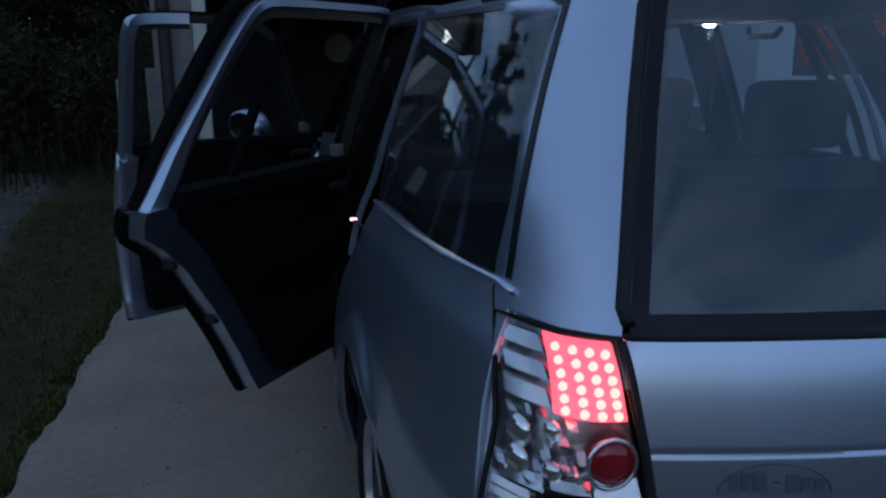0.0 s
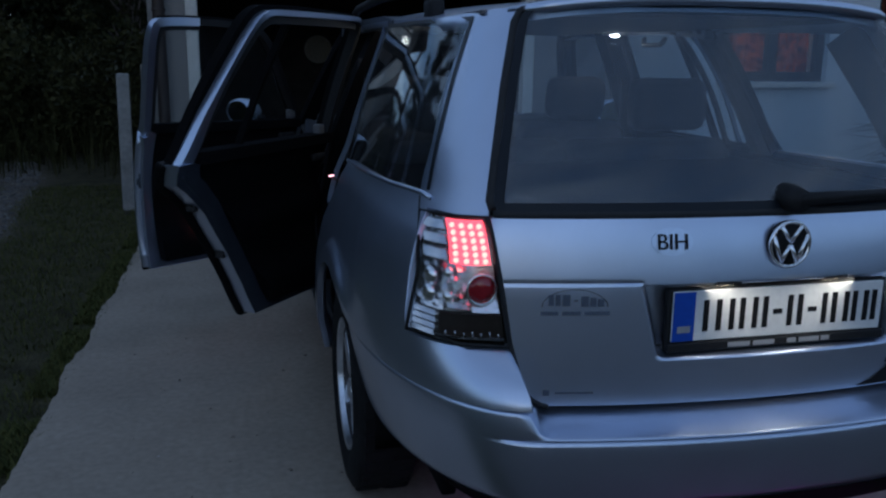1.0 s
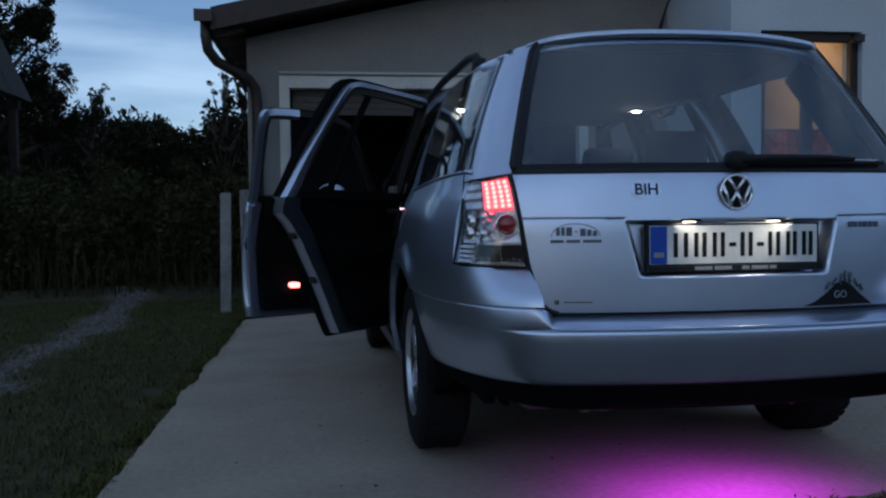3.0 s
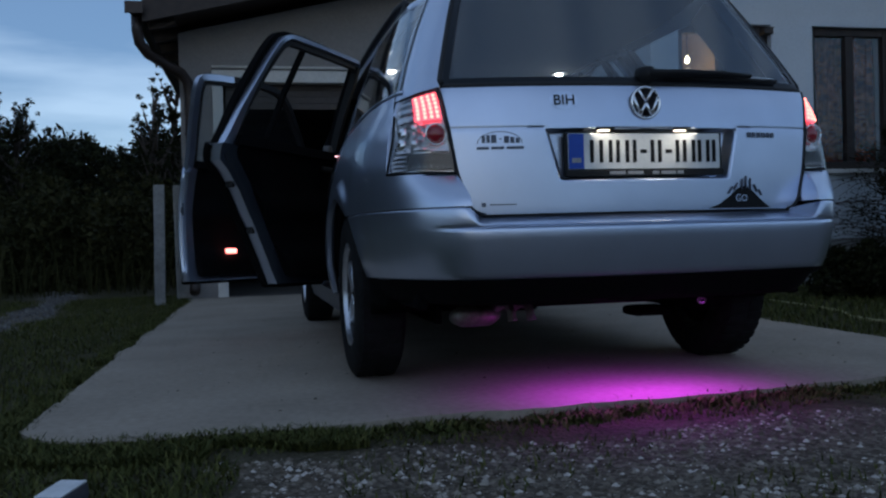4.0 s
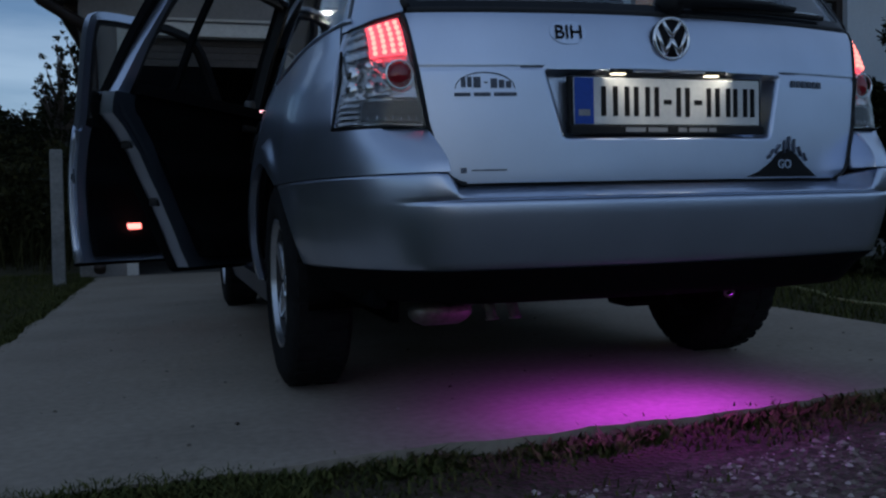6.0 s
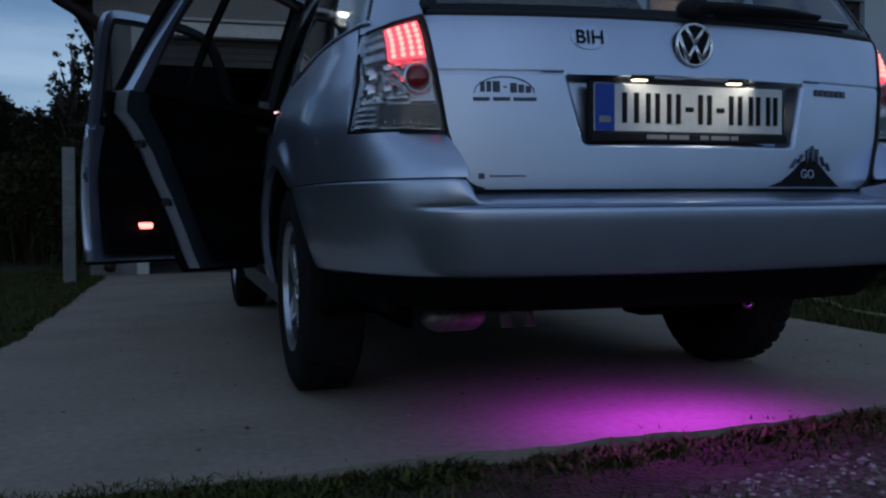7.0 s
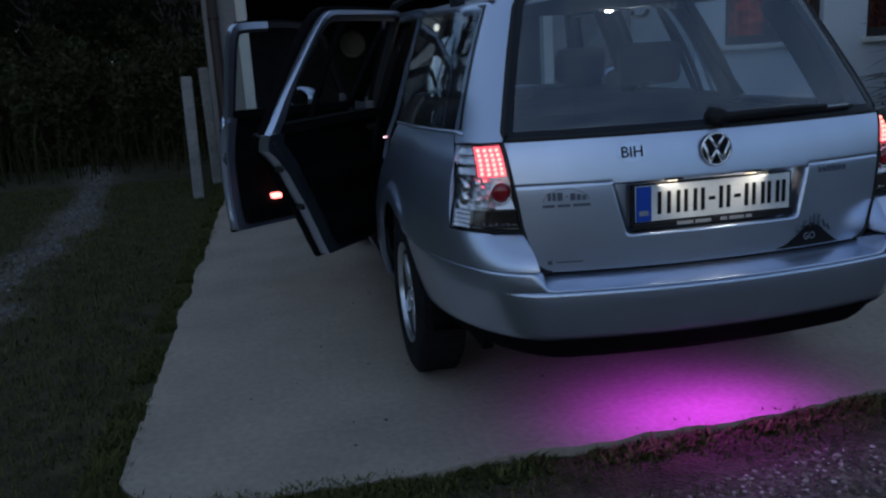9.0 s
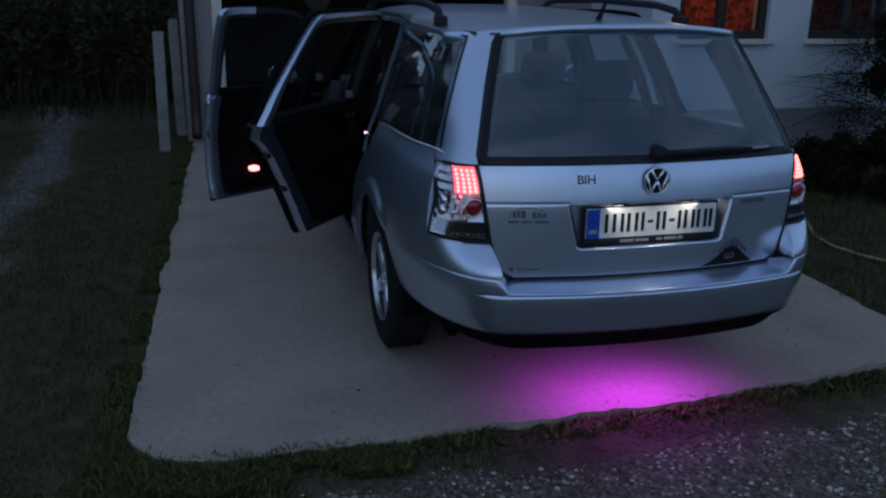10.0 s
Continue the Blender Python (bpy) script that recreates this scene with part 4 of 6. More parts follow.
for s in (1, -1):
    fl = (lambda q: q) if s > 0 else flip
    lamp = part("tail_lamp", fl(lamp_patch(0.0, 1.0, 0.0, 1.0, -0.034, 0.03, 14, 20)), CHROME_DIM, car, "clear tail lamp with a lit red LED block", hard=30)
    rim = [lamp_pt(a, b, 0.001) for a, b in [(0, 0), (0.5, 0), (1, 0), (1, 0.5), (1, 1), (0.5, 1), (0, 1), (0, 0.5)]]
    part("surround", fl(tube(rim, 0.005, 6, close=True)), BLACK_PLASTIC, lamp)
    part("panel_seam", fl(tube([(x, rear_y(x, z) - 0.0004, z) for x, z in ((-0.738, 0.962), (-0.735, 0.974), (-0.731, 0.986))], 0.0022, 6)), RUBBER, lamp)
    part("led_board", fl(lamp_patch(0.36, 0.93, 0.64, 0.965, -0.010, 0.012, 6, 6)), LED_BASE, lamp, "glowing red LED board", hard=30)
    for i in range(4):
        for j in range(6):
            part("led", fl(lamp_ball(0.44 + 0.135 * i, 0.672 + 0.052 * j, 0.0058, -0.006, 0.007)), LED_DOT, lamp)
    part("reflector_disc", fl(lamp_ball(0.74, 0.455, 0.029, -0.010, 0.012)), RED_LENS, lamp, "round dark red reflector")
    part("disc_ring", fl(tube([Vector(lamp_pt(0.74, 0.455, -0.004)) + Vector((0.031 * math.cos(t * math.pi / 12), -0.002, 0.031 * math.sin(t * math.pi / 12))) for t in range(24)], 0.003, 6, close=True)), CHROME, lamp)
    for b0, b1 in ((0.66, 0.73), (0.78, 0.84), (0.89, 0.95)):
        part("chrome_fin", fl(lamp_fin(0.05, 0.33, b0, b1, -0.006, -0.018)), CHROME, lamp, hard=30)
    for a0, b0, r in ((0.36, 0.555, 0.013), (0.36, 0.36, 0.014), (0.16, 0.50, 0.021), (0.16, 0.36, 0.020)):
        part("bulb_bowl", fl(lamp_ball(a0, b0, r, -0.018, 0.009)), CHROME, lamp)
    for a0, a1, b0, b1 in ((0.08, 0.30, 0.255, 0.32), (0.34, 0.60, 0.285, 0.325), (0.62, 0.95, 0.26, 0.36)):
        part("chrome_bar", fl(lamp_fin(a0, a1, b0, b1, -0.007, -0.018)), CHROME, lamp, hard=30)
    part("dark_strip", fl(lamp_patch(0.27, 0.97, 0.05, 0.235, -0.012, 0.012, 8, 3)), AMBER_DARK, lamp, "dark smoked lamp strip", hard=30)
    for i in range(7):
        part("strip_rib", fl(lamp_patch(0.33 + 0.095 * i, 0.345 + 0.095 * i, 0.06, 0.085 + 0.012 * (i % 2), -0.009, 0.006, 1, 2)), CHROME, lamp)
    rng = random.Random(8)
    for i in range(22):
        a0, b0 = rng.uniform(0.04, 0.62), rng.uniform(0.26, 0.60)
        wa, wb = rng.uniform(0.02, 0.09), rng.uniform(0.012, 0.05)
        tilt = rng.uniform(-0.012, 0.012)
        p = [Vector(lamp_pt(q, r, -0.014 + tilt * k)) for q, r, k in ((a0, b0, -1), (a0 + wa, b0, 1), (a0 + wa, b0 + wb, 1.4), (a0, b0 + wb, -0.6))]
        if i % 3:
            p = [Vector(lamp_pt(q, r, o)) for q, r, o in ((a0, b0, -0.006), (a0 + wa, b0, -0.008), (a0 + wa, b0 + wb, -0.020), (a0, b0 + wb, -0.017))]
        back = [q + Vector((0.001, 0.014, 0)) for q in p]
        part("facet", fl(([tuple(q) for q in p + back], [(0, 1, 2, 3), (7, 6, 5, 4), (0, 4, 5, 1), (1, 5, 6, 2), (2, 6, 7, 3), (3, 7, 4, 0)])), CHROME, lamp, smooth=False)
    for i in range(4):
        part("chrome_tip", fl(lamp_fin(0.03, 0.23, 0.03 + 0.055 * i, 0.065 + 0.055 * i, -0.005, -0.014, 0.012, 4, 2)), CHROME, lamp, hard=30)
    lens = part("lens", fl(lamp_patch(0.005, 0.995, 0.005, 0.995, -0.001, 0.003, 14, 20)), LENS, lamp, "clear plastic lens", hard=30)
    lens.visible_shadow = False

# number plate, holder, lamps
plate = part("number_plate", box(-0.258, 0.258, 0.129, 0.134, 0.719, 0.827, 0.002), PLATE_WHITE, car, "white number plate with a blue band", smooth=False)
part("plate_holder", join(box(-0.268, 0.268, 0.134, 0.150, 0.699, 0.832, 0.004), box(-0.268, 0.268, 0.124, 0.134, 0.697, 0.717, 0.003)), BLACK_PLASTIC, plate, "black plate holder with pale print", smooth=False)
part("blue_band", box(-0.257, -0.207, 0.1275, 0.129, 0.7205, 0.8255), PLATE_BLUE, plate, smooth=False)
part("band_print", box(-0.247, -0.217, 0.1262, 0.1275, 0.739, 0.753), WHITE_PRINT, plate, smooth=False)
for x0, x1, z0, z1 in ((-0.190, -0.140, 0.739, 0.807), (-0.128, -0.084, 0.739, 0.807), (-0.072, -0.028, 0.739, 0.807), (-0.018, 0.004, 0.767, 0.778), (0.014, 0.058, 0.739, 0.807), (0.068, 0.090, 0.767, 0.778), (0.100, 0.144, 0.739, 0.807), (0.156, 0.196, 0.739, 0.807), (0.206, 0.246, 0.739, 0.807)):
    bars = [(x0, x1)] if z0 > 0.75 else [(x0 + 0.003, x0 + 0.016), (x1 - 0.016, x1 - 0.003)]
    for p0, p1 in bars:
        part("plate_bar", box(p0, p1, 0.1268, 0.129, z0, z1, 0.001), INK, plate, smooth=False)
for x0, x1 in ((-0.125, -0.072), (-0.064, -0.012), (0.020, 0.042), (0.050, 0.10), (0.106, 0.126)):
    part("holder_bar", box(x0, x1, 0.1225, 0.124, 0.7025, 0.7125), WHITE_PRINT, plate, smooth=False)
for x in (-0.135, 0.125):
    pl = part("plate_lamp", box(x - 0.03, x + 0.03, 0.120, 0.152, 0.8385, 0.846, 0.002), BLACK_PLASTIC, car)
    part("glow_lens", box(x - 0.018, x + 0.018, 0.131, 0.147, 0.8352, 0.8383, 0.0015), PLATE_LAMP, pl, "warm white plate light")
    lt = new("plate_light", bpy.data.lights.new("plate_light", "AREA"))
    lt.data.shape, lt.data.size, lt.data.size_y = "RECTANGLE", 0.17, 0.022
    lt.data.energy, lt.data.color, lt.data.spread = PLATE_W, (1.0, 0.88, 0.68), radians(130)
    lt.matrix_world = CAR @ look((x * 0.972, 0.088, 0.838), (x * 0.60, 0.132, 0.735))

# emblem, badge lettering, stickers
yl = rear_y(0, 0.919)
emblem = part("emblem", disc(0, yl - 0.010, 0.919, 0.049, 0.012, 40), INK, car, "round chrome and black badge")
part("emblem_ring", tube([(0.047 * math.cos(t * math.pi / 20), yl - 0.011, 0.919 + 0.047 * math.sin(t * math.pi / 20)) for t in range(40)], 0.0042, 8, close=True), CHROME, emblem)
for x0, z0, x1, z1 in ((-0.024, 0.957, -0.001, 0.924), (0.024, 0.957, 0.001, 0.924), (-0.041, 0.938, -0.019, 0.882), (0.041, 0.938, 0.019, 0.882), (-0.019, 0.882, -0.001, 0.918), (0.019, 0.882, 0.001, 0.918)):
    part("emblem_bar", tube([(x0, yl - 0.0115, z0), (x1, yl - 0.0115, z1)], 0.0050, 8), CHROME, emblem)


def lettering(name, text, size, x, z, mat, parent, label="", out=0.0050):
    cu = bpy.data.curves.new(name, "FONT")
    cu.body, cu.size, cu.align_x, cu.align_y, cu.extrude = text, size, "CENTER", "CENTER", 0.0008
    tmp = new(name, cu)
    dg = bpy.context.evaluated_depsgraph_get()
    me = bpy.data.meshes.new_from_object(tmp.evaluated_get(dg))
    bpy.data.objects.remove(tmp)
    me.materials.clear()
    me.materials.append(mat)
    slope = math.atan2(rear_y(x + 0.05, z) - rear_y(x - 0.05, z), 0.1)
    lean = math.degrees(math.atan2(rear_y(x, z + 0.03) - rear_y(x, z - 0.03), 0.06))
    me.transform(pose(x, rear_y(x, z) - out, z, 0, 0, math.degrees(slope)) @ pose(0, 0, 0, 90 - lean, 0, 0))
    ob = new(name, me)
    ob.parent = parent
    if label:
        tagged(ob, label)
    return ob


def decal(name, poly, mat, parent, label="", out=0.0025, nu=14, nv=8):
    """A thin print that follows the tailgate: poly is (x0, x1, z0, z1)."""
    x0, x1, z0, z1 = poly
    net = [[(x, rear_y(x, z) - out, z) for z in np.linspace(z0, z1, nv + 1)] for x in np.linspace(x0, x1, nu + 1)]
    return part(name, sheet(net, 0.0015, (0, 1, 0)), mat, parent, label, hard=30)


oval = [[(-0.262 + 0.045 * r * math.cos(t * math.pi / 18), 0.0, 0.929 + 0.028 * r * math.sin(t * math.pi / 18)) for r in (0.02, 0.5, 1.0)] for t in range(37)]
oval = [[(x, rear_y(x, z) - 0.0022, z) for x, _, z in row] for row in oval]
country = part("country_sticker", sheet(oval, 0.001, (0, 1, 0)), STICKER_WHITE, car, "oval country sticker with black letters", hard=30)
lettering("country_letters", "BIH", 0.046, -0.262, 0.928, INK, country)
badge = [(0.365, 0.380), (0.384, 0.396), (0.402, 0.418), (0.422, 0.437), (0.442, 0.455), (0.459, 0.474)]
first = None
for x0, x1 in badge:
    o = decal("badge_bar", (x0, x1, 0.816, 0.832), GREY_INK, first or car, "" if first else "dark model lettering", 0.003, 2, 2)
    first = first or o
arcpts = [(-0.468 + 0.068 * math.cos(radians(a)), 0.800 + 0.036 * math.sin(radians(a))) for a in range(180, -1, -12)]
dealer = part("dealer_sticker", tube([(x, rear_y(x, z) - 0.002, z) for x, z in arcpts], 0.0011, 5), GREY_INK, car, "dark dealer sticker shaped like a car")
for x0, x1, z0, z1 in ((-0.522, -0.512, 0.803, 0.825), (-0.508, -0.498, 0.803, 0.826), (-0.494, -0.478, 0.802, 0.826), (-0.470, -0.462, 0.812, 0.815), (-0.455, -0.440, 0.801, 0.822), (-0.436, -0.424, 0.801, 0.819), (-0.420, -0.408, 0.801, 0.816), (-0.538, -0.502, 0.783, 0.791), (-0.494, -0.456, 0.783, 0.791), (-0.448, -0.396, 0.783, 0.791)):
    decal("sticker_bar", (x0, x1, z0, z1), GREY_INK, dealer, "", 0.0022, 2, 2)
decal("web_bar", (-0.505, -0.425, 0.617, 0.6205), GREY_INK, car, "thin grey printed line", 0.0022, 6, 2)
decal("web_bar", (-0.530, -0.517, 0.613, 0.625), GREY_INK, car, "small grey printed mark", 0.0022, 3, 2)
pts = [(0.205, 0.594), (0.245, 0.606), (0.285, 0.630), (0.315, 0.655), (0.345, 0.663), (0.372, 0.650), (0.400, 0.625), (0.430, 0.603), (0.445, 0.594)]
net = coons([(0.205, 0.594), (0.445, 0.594)], pts, [(0.205, 0.594), (0.205, 0.5941)], [(0.445, 0.594), (0.445, 0.5941)], 32, 8)
hill = part("black_decal", sheet([[(x, rear_y(x, z) - 0.0025, z) for x, z in row] for row in net], 0.0015, (0, 1, 0)), INK, car, "black peaked decal with light and dark strokes", hard=30)
for x0, z0, x1, z1 in ((0.332, 0.652, 0.336, 0.684), (0.348, 0.655, 0.351, 0.693), (0.365, 0.650, 0.368, 0.686), (0.302, 0.652, 0.318, 0.672), (0.280, 0.640, 0.296, 0.660), (0.392, 0.645, 0.382, 0.668), (0.410, 0.634, 0.400, 0.652)):
    part("decal_stroke", tube([(x0, rear_y(x0, z0) - 0.003, z0), (x1, rear_y(x1, z1) - 0.003, z1)], 0.0034, 6), GREY_INK, hill)
lettering("decal_letters", "GO", 0.030, 0.328, 0.624, STICKER_WHITE, hill, "", 0.0065)

# rear wiper
wp = [(0.02, rear_y(0.02, 1.008) - 0.030, 1.008), (0.14, rear_y(0.14, 1.012) - 0.036, 1.014), (0.30, rear_y(0.30, 1.012) - 0.034, 1.016), (0.40, rear_y(0.40, 1.01) - 0.030, 1.014)]
wiper = part("rear_wiper", tube(wp, [0.022, 0.017, 0.013, 0.009], 10, flat=0.7), BLACK_PLASTIC, car, "black rear wiper at rest")
part("pivot_cap", lathe([(-0.045, 0.001), (-0.042, 0.024), (-0.01, 0.030), (0.02, 0.030)], 20, "y", (0.02, rear_y(0.02, 1.008), 1.008)), BLACK_PLASTIC, wiper)
part("wiper_blade", tube([(x, rear_y(x, 1.004) - 0.014, 1.002 + 0.006 * (x - 0.05)) for x in np.linspace(0.08, 0.52, 14)], 0.007, 6), RUBBER, wiper)
part("blade_rail", tube([(x, rear_y(x, 1.012) - 0.022, 1.010) for x in np.linspace(0.36, 0.50, 6)], 0.004, 6), CHROME_DIM, wiper)
part("gate_shadow_gap", tube([(x, 0.118 + CROWN * x * x, GATE_Z - 0.001) for x in np.linspace(-0.53, 0.53, 30)], 0.004, 5), RUBBER, rear_bumper)


# ---- doors ----
HINGE_R, HINGE_F = 2.25, 3.175
REAR_EDGE = [(1.715, 0.336), (1.672, 0.45), (1.582, 0.60), (1.452, 0.755), (1.345, 0.838), (1.268, 0.880), (1.255, 0.945)]


def rel(shape, hx, hy):
    return [(p[0] - hx, p[1] - hy, p[2]) for p in shape[0]], shape[1]


def frame_ring(path, inset, half_w, half_d):
    """A square-section bar that follows a path on the body's side, set in by inset."""
    pts = [Vector((-side_x(y, z) + inset, y, z)) for y, z in path]
    v, f = [], []
    for i, p in enumerate(pts):
        d = (pts[min(i + 1, len(pts) - 1)] - pts[max(i - 1, 0)]).normalized()
        a = d.cross(Vector((1, 0, 0))).normalized()
        n = a.cross(d).normalized()
        hw = half_w(*path[i]) if callable(half_w) else half_w
        for sa, sn in ((-1, -1), (-1, 1), (1, 1), (1, -1)):
            v.append(tuple(p + a * hw * sa + n * half_d * sn))
    for i in range(len(pts) - 1):
        for k in range(4):
            f.append((i * 4 + k, i * 4 + (k + 1) % 4, (i + 1) * 4 + (k + 1) % 4, (i + 1) * 4 + k))
    f += [(3, 2, 1, 0), tuple((len(pts) - 1) * 4 + k for k in range(4))]
    return v, f


def rounded(path, n=5):
    """Cuts the corners of a path."""
    p = [np.array(q, float) for q in path]
    for _ in range(2):
        out = [p[0]]
        for a, b in zip(p, p[1:]):
            out += [a * 0.75 + b * 0.25, a * 0.25 + b * 0.75]
        out.append(p[-1])
        p = out
    return [tuple(q) for q in p]


def door(kind, side, angle):
    front = kind == "front"
    hy = HINGE_F if front else HINGE_R
    hx = -0.845
    fl = (lambda q: q) if side < 0 else flip
    if front:
        bottom, top = [(2.262, 0.328), (3.160, 0.318)], [(2.258, 0.946), (3.160, 0.930)]
        l_edge, r_edge = [(2.262, 0.328), (2.258, 0.946)], [(3.160, 0.318), (3.160, 0.930)]
        path = rounded([(2.262, 0.93), (2.246, 1.15), (2.215, 1.385), (2.26, 1.413), (2.72, 1.405), (2.86, 1.33), (3.14, 0.945)])
        shut = [(2.285, 0.34), (2.28, 0.6), (2.275, 0.87)]
        t_bottom, t_top = [(2.315, 0.36), (3.12, 0.35)], [(2.305, 0.964), (3.13, 0.945)]
        t_left, t_right = [(2.315, 0.36), (2.30, 0.7), (2.305, 0.964)], [(3.12, 0.35), (3.13, 0.945)]
        pane = coons([(2.27, 0.94), (3.10, 0.935)], [(2.235, 1.385), (2.73, 1.392)], [(2.27, 0.94), (2.235, 1.385)], [(3.10, 0.935), (2.88, 1.27), (2.73, 1.392)], 14, 10)
    else:
        bottom, top = [(1.715, 0.336), (2.243, 0.320)], [(1.255, 0.945), (2.243, 0.946)]
        l_edge, r_edge = REAR_EDGE, [(2.243, 0.320), (2.243, 0.946)]
        shut = [(1.755, 0.362), (1.708, 0.47), (1.620, 0.615), (1.492, 0.768), (1.380, 0.858), (1.322, 0.895)]
        path = rounded([(1.298, 0.92), (1.335, 1.05), (1.395, 1.21), (1.450, 1.345), (1.495, 1.412), (1.60, 1.418), (2.12, 1.418), (2.195, 1.412), (2.215, 1.30), (2.236, 0.94)])
        t_bottom, t_top = [(1.800, 0.372), (2.225, 0.357)], [(1.360, 0.966), (2.230, 0.958)]
        t_left, t_right = [(1.800, 0.372), (1.742, 0.49), (1.652, 0.63), (1.528, 0.785), (1.425, 0.870), (1.372, 0.900), (1.360, 0.966)], [(2.225, 0.357), (2.230, 0.958)]
        pane = coons([(1.335, 0.95), (2.230, 0.94)], [(1.480, 1.39), (2.19, 1.398)], [(1.335, 0.95), (1.40, 1.19), (1.480, 1.39)], [(2.230, 0.94), (2.19, 1.398)], 14, 10)
    net = coons(bottom, top, l_edge, r_edge, 26, 22)
    where = "open" if angle else "closed"
    d = part("door", fl(rel(sheet(on_side(net), 0.075, (1, 0, 0)), hx, hy)), SILVER, car, f"silver {kind} door, {where}", hard=40)
    d.matrix_basis = pose(hx * (1 if side < 0 else -1), hy, 0, 0, 0, -angle if side < 0 else angle)
    cut = 2.50 if front else 2.19
    bright = [q for q in path if q[0] < cut]
    part("frame_post", fl(rel(frame_ring(path[len(bright) - 1:], 0.046, 0.014, 0.018), hx, hy)), BLACK_PLASTIC, d, hard=40)
    inner = [(y + 0.024 * np.sign(np.mean([q[0] for q in path]) - y) * min(1, abs(np.mean([q[0] for q in path]) - y) / 0.3), z - 0.022 * max(0.0, (z - 1.25) / 0.16)) for y, z in bright]
    part("frame_seal", fl(rel(frame_ring(inner, 0.050, 0.012, 0.014), hx, hy)), RUBBER, d, hard=40)
    part("window_frame", fl(rel(frame_ring(bright, 0.046, 0.017 if front else (lambda y, z: 0.009 + 0.017 * smooth01((1.25 - z) / 0.32)), 0.020), hx, hy)), SILVER if side < 0 else BLACK_PLASTIC, d, "silver painted window frame" if side < 0 else "", hard=40)
    # rear doors take the darkened silver, shade put into the paint colour
    part("shut_face", fl(rel(join(sheet(on_side(net, -0.0755), 0.003, (1, 0, 0)), frame_ring(rounded(shut) + [path[0]], 0.060, 0.020, 0.018)), hx, hy)), SILVER if front else SILVER_SHADED, d, "silver shut face", hard=40)
    mid = np.array(path).mean(axis=0)
    wide = []
    for y, z in path:
        dd = np.array((y, z)) - mid
        dd = dd / np.linalg.norm(dd)
        wide.append((y + 0.018 * dd[0], z + 0.010 * dd[1]))
    if front:
        wide = wide[[k for k, q in enumerate(path) if q[0] > 2.27 and q[1] > 1.3][0]:]
    part("outer_frame", fl(rel(frame_ring(wide, 0.012, 0.018, 0.016), hx, hy)), VALANCE, d, "black outer window surround", hard=40)
    ring = [(-side_x(y, z) + 0.006, y, z) for y, z in (list(reversed(rounded(bottom + [bottom[-1]]))) + ([] if front else rounded(l_edge)))]
    part("edge_seal", fl(rel(tube(ring, 0.018, 10), hx, hy)), VALANCE, d, "black rubber edge seal")
    if front and side < 0:
        part("rolled_edge", fl(rel(tube([(-side_x(y, z) + 0.030, y + 0.004, z) for y, z in resample(l_edge, 10)], 0.021, 12), hx, hy)), SILVER, d, "rounded silver door edge")
    if front or side > 0:
        g = part("door_glass", fl(rel(sheet(on_side(pane, -0.03), 0.004, (1, 0, 0)), hx, hy)), GLASS, d, "clear side glass", hard=30)
        g.visible_shadow = False
    part("waist_trim", fl(rel(frame_ring([tuple(q) for q in resample([(t_top[0][0] - 0.02, t_top[0][1] - 0.004), (t_top[1][0], t_top[1][1] - 0.004)], 8)], 0.062, 0.020, 0.040), hx, hy)), TRIM, d, hard=40)
    tn = coons(t_bottom, t_top, t_left, t_right, 20, 18)
    T = []
    for i, row in enumerate(tn):
        line = []
        for j, (y, z) in enumerate(row):
            arm = 0.024 * smooth01((z - 0.62) / 0.05) * smooth01((0.76 - z) / 0.04)
            pocket = 0.045 * smooth01((0.52 - z) / 0.06)
            rim = 0.02 * min(1.0, min(i, 20 - i, j, 18 - j) / 2)
            line.append((-side_x(y, z) + 0.082 + rim + arm + pocket, y, z))
        T.append(line)
    T = np.array(T)
    B = T.copy()
    B[:, :, 0] = [[-side_x(y, z) + 0.060 for y, z in row] for row in tn]
    v, f = sheet(T, 1.0, B - T)
    part("door_trim", fl(rel((v, f), hx, hy)), TRIM, d, "dark inner door trim", hard=50)
    yh = hy - 0.13
    part("inner_handle", fl(rel(box(-side_x(yh, 0.9) + 0.105, -side_x(yh, 0.9) + 0.125, yh - 0.06, yh + 0.04, 0.872, 0.900, 0.006), hx, hy)), BLACK_PLASTIC, d)
    part("lock_pin", fl(rel(box(-side_x(yh, 0.96) + 0.05, -side_x(yh, 0.96) + 0.085, yh + 0.015, yh + 0.055, 0.965, 1.01, 0.006), hx, hy)), HEADLINER, d, "pale grey switch plate")
    # outer handle with its dark cup
    ye = (2.36 if front else 1.50)
    part("handle", fl(rel(join(box(-side_x(ye, 0.84) - 0.028, -side_x(ye, 0.84) - 0.010, ye - 0.02, ye + 0.17, 0.832, 0.858, 0.008), box(-side_x(ye, 0.84) - 0.02, -side_x(ye, 0.84) + 0.01, ye - 0.01, ye + 0.02, 0.835, 0.855, 0.004), box(-side_x(ye, 0.84) - 0.02, -side_x(ye, 0.84) + 0.01, ye + 0.13, ye + 0.16, 0.835, 0.855, 0.004)), hx, hy)), SILVER, d)
    # latch and buffers on the shut face
    if front:
        lx = -side_x(2.26, 0.72) + 0.03
        part("latch", fl(rel(join(box(lx - 0.012, lx + 0.03, 2.252, 2.264, 0.69, 0.76, 0.004), box(lx, lx + 0.02, 2.246, 2.254, 0.705, 0.735, 0.003)), hx, hy)), SILVER_SHADED, d)
        part("shut_mark", fl(rel(box(lx, lx + 0.025, 2.251, 2.262, 0.86, 0.885, 0.004), hx, hy)), RUBBER, d)
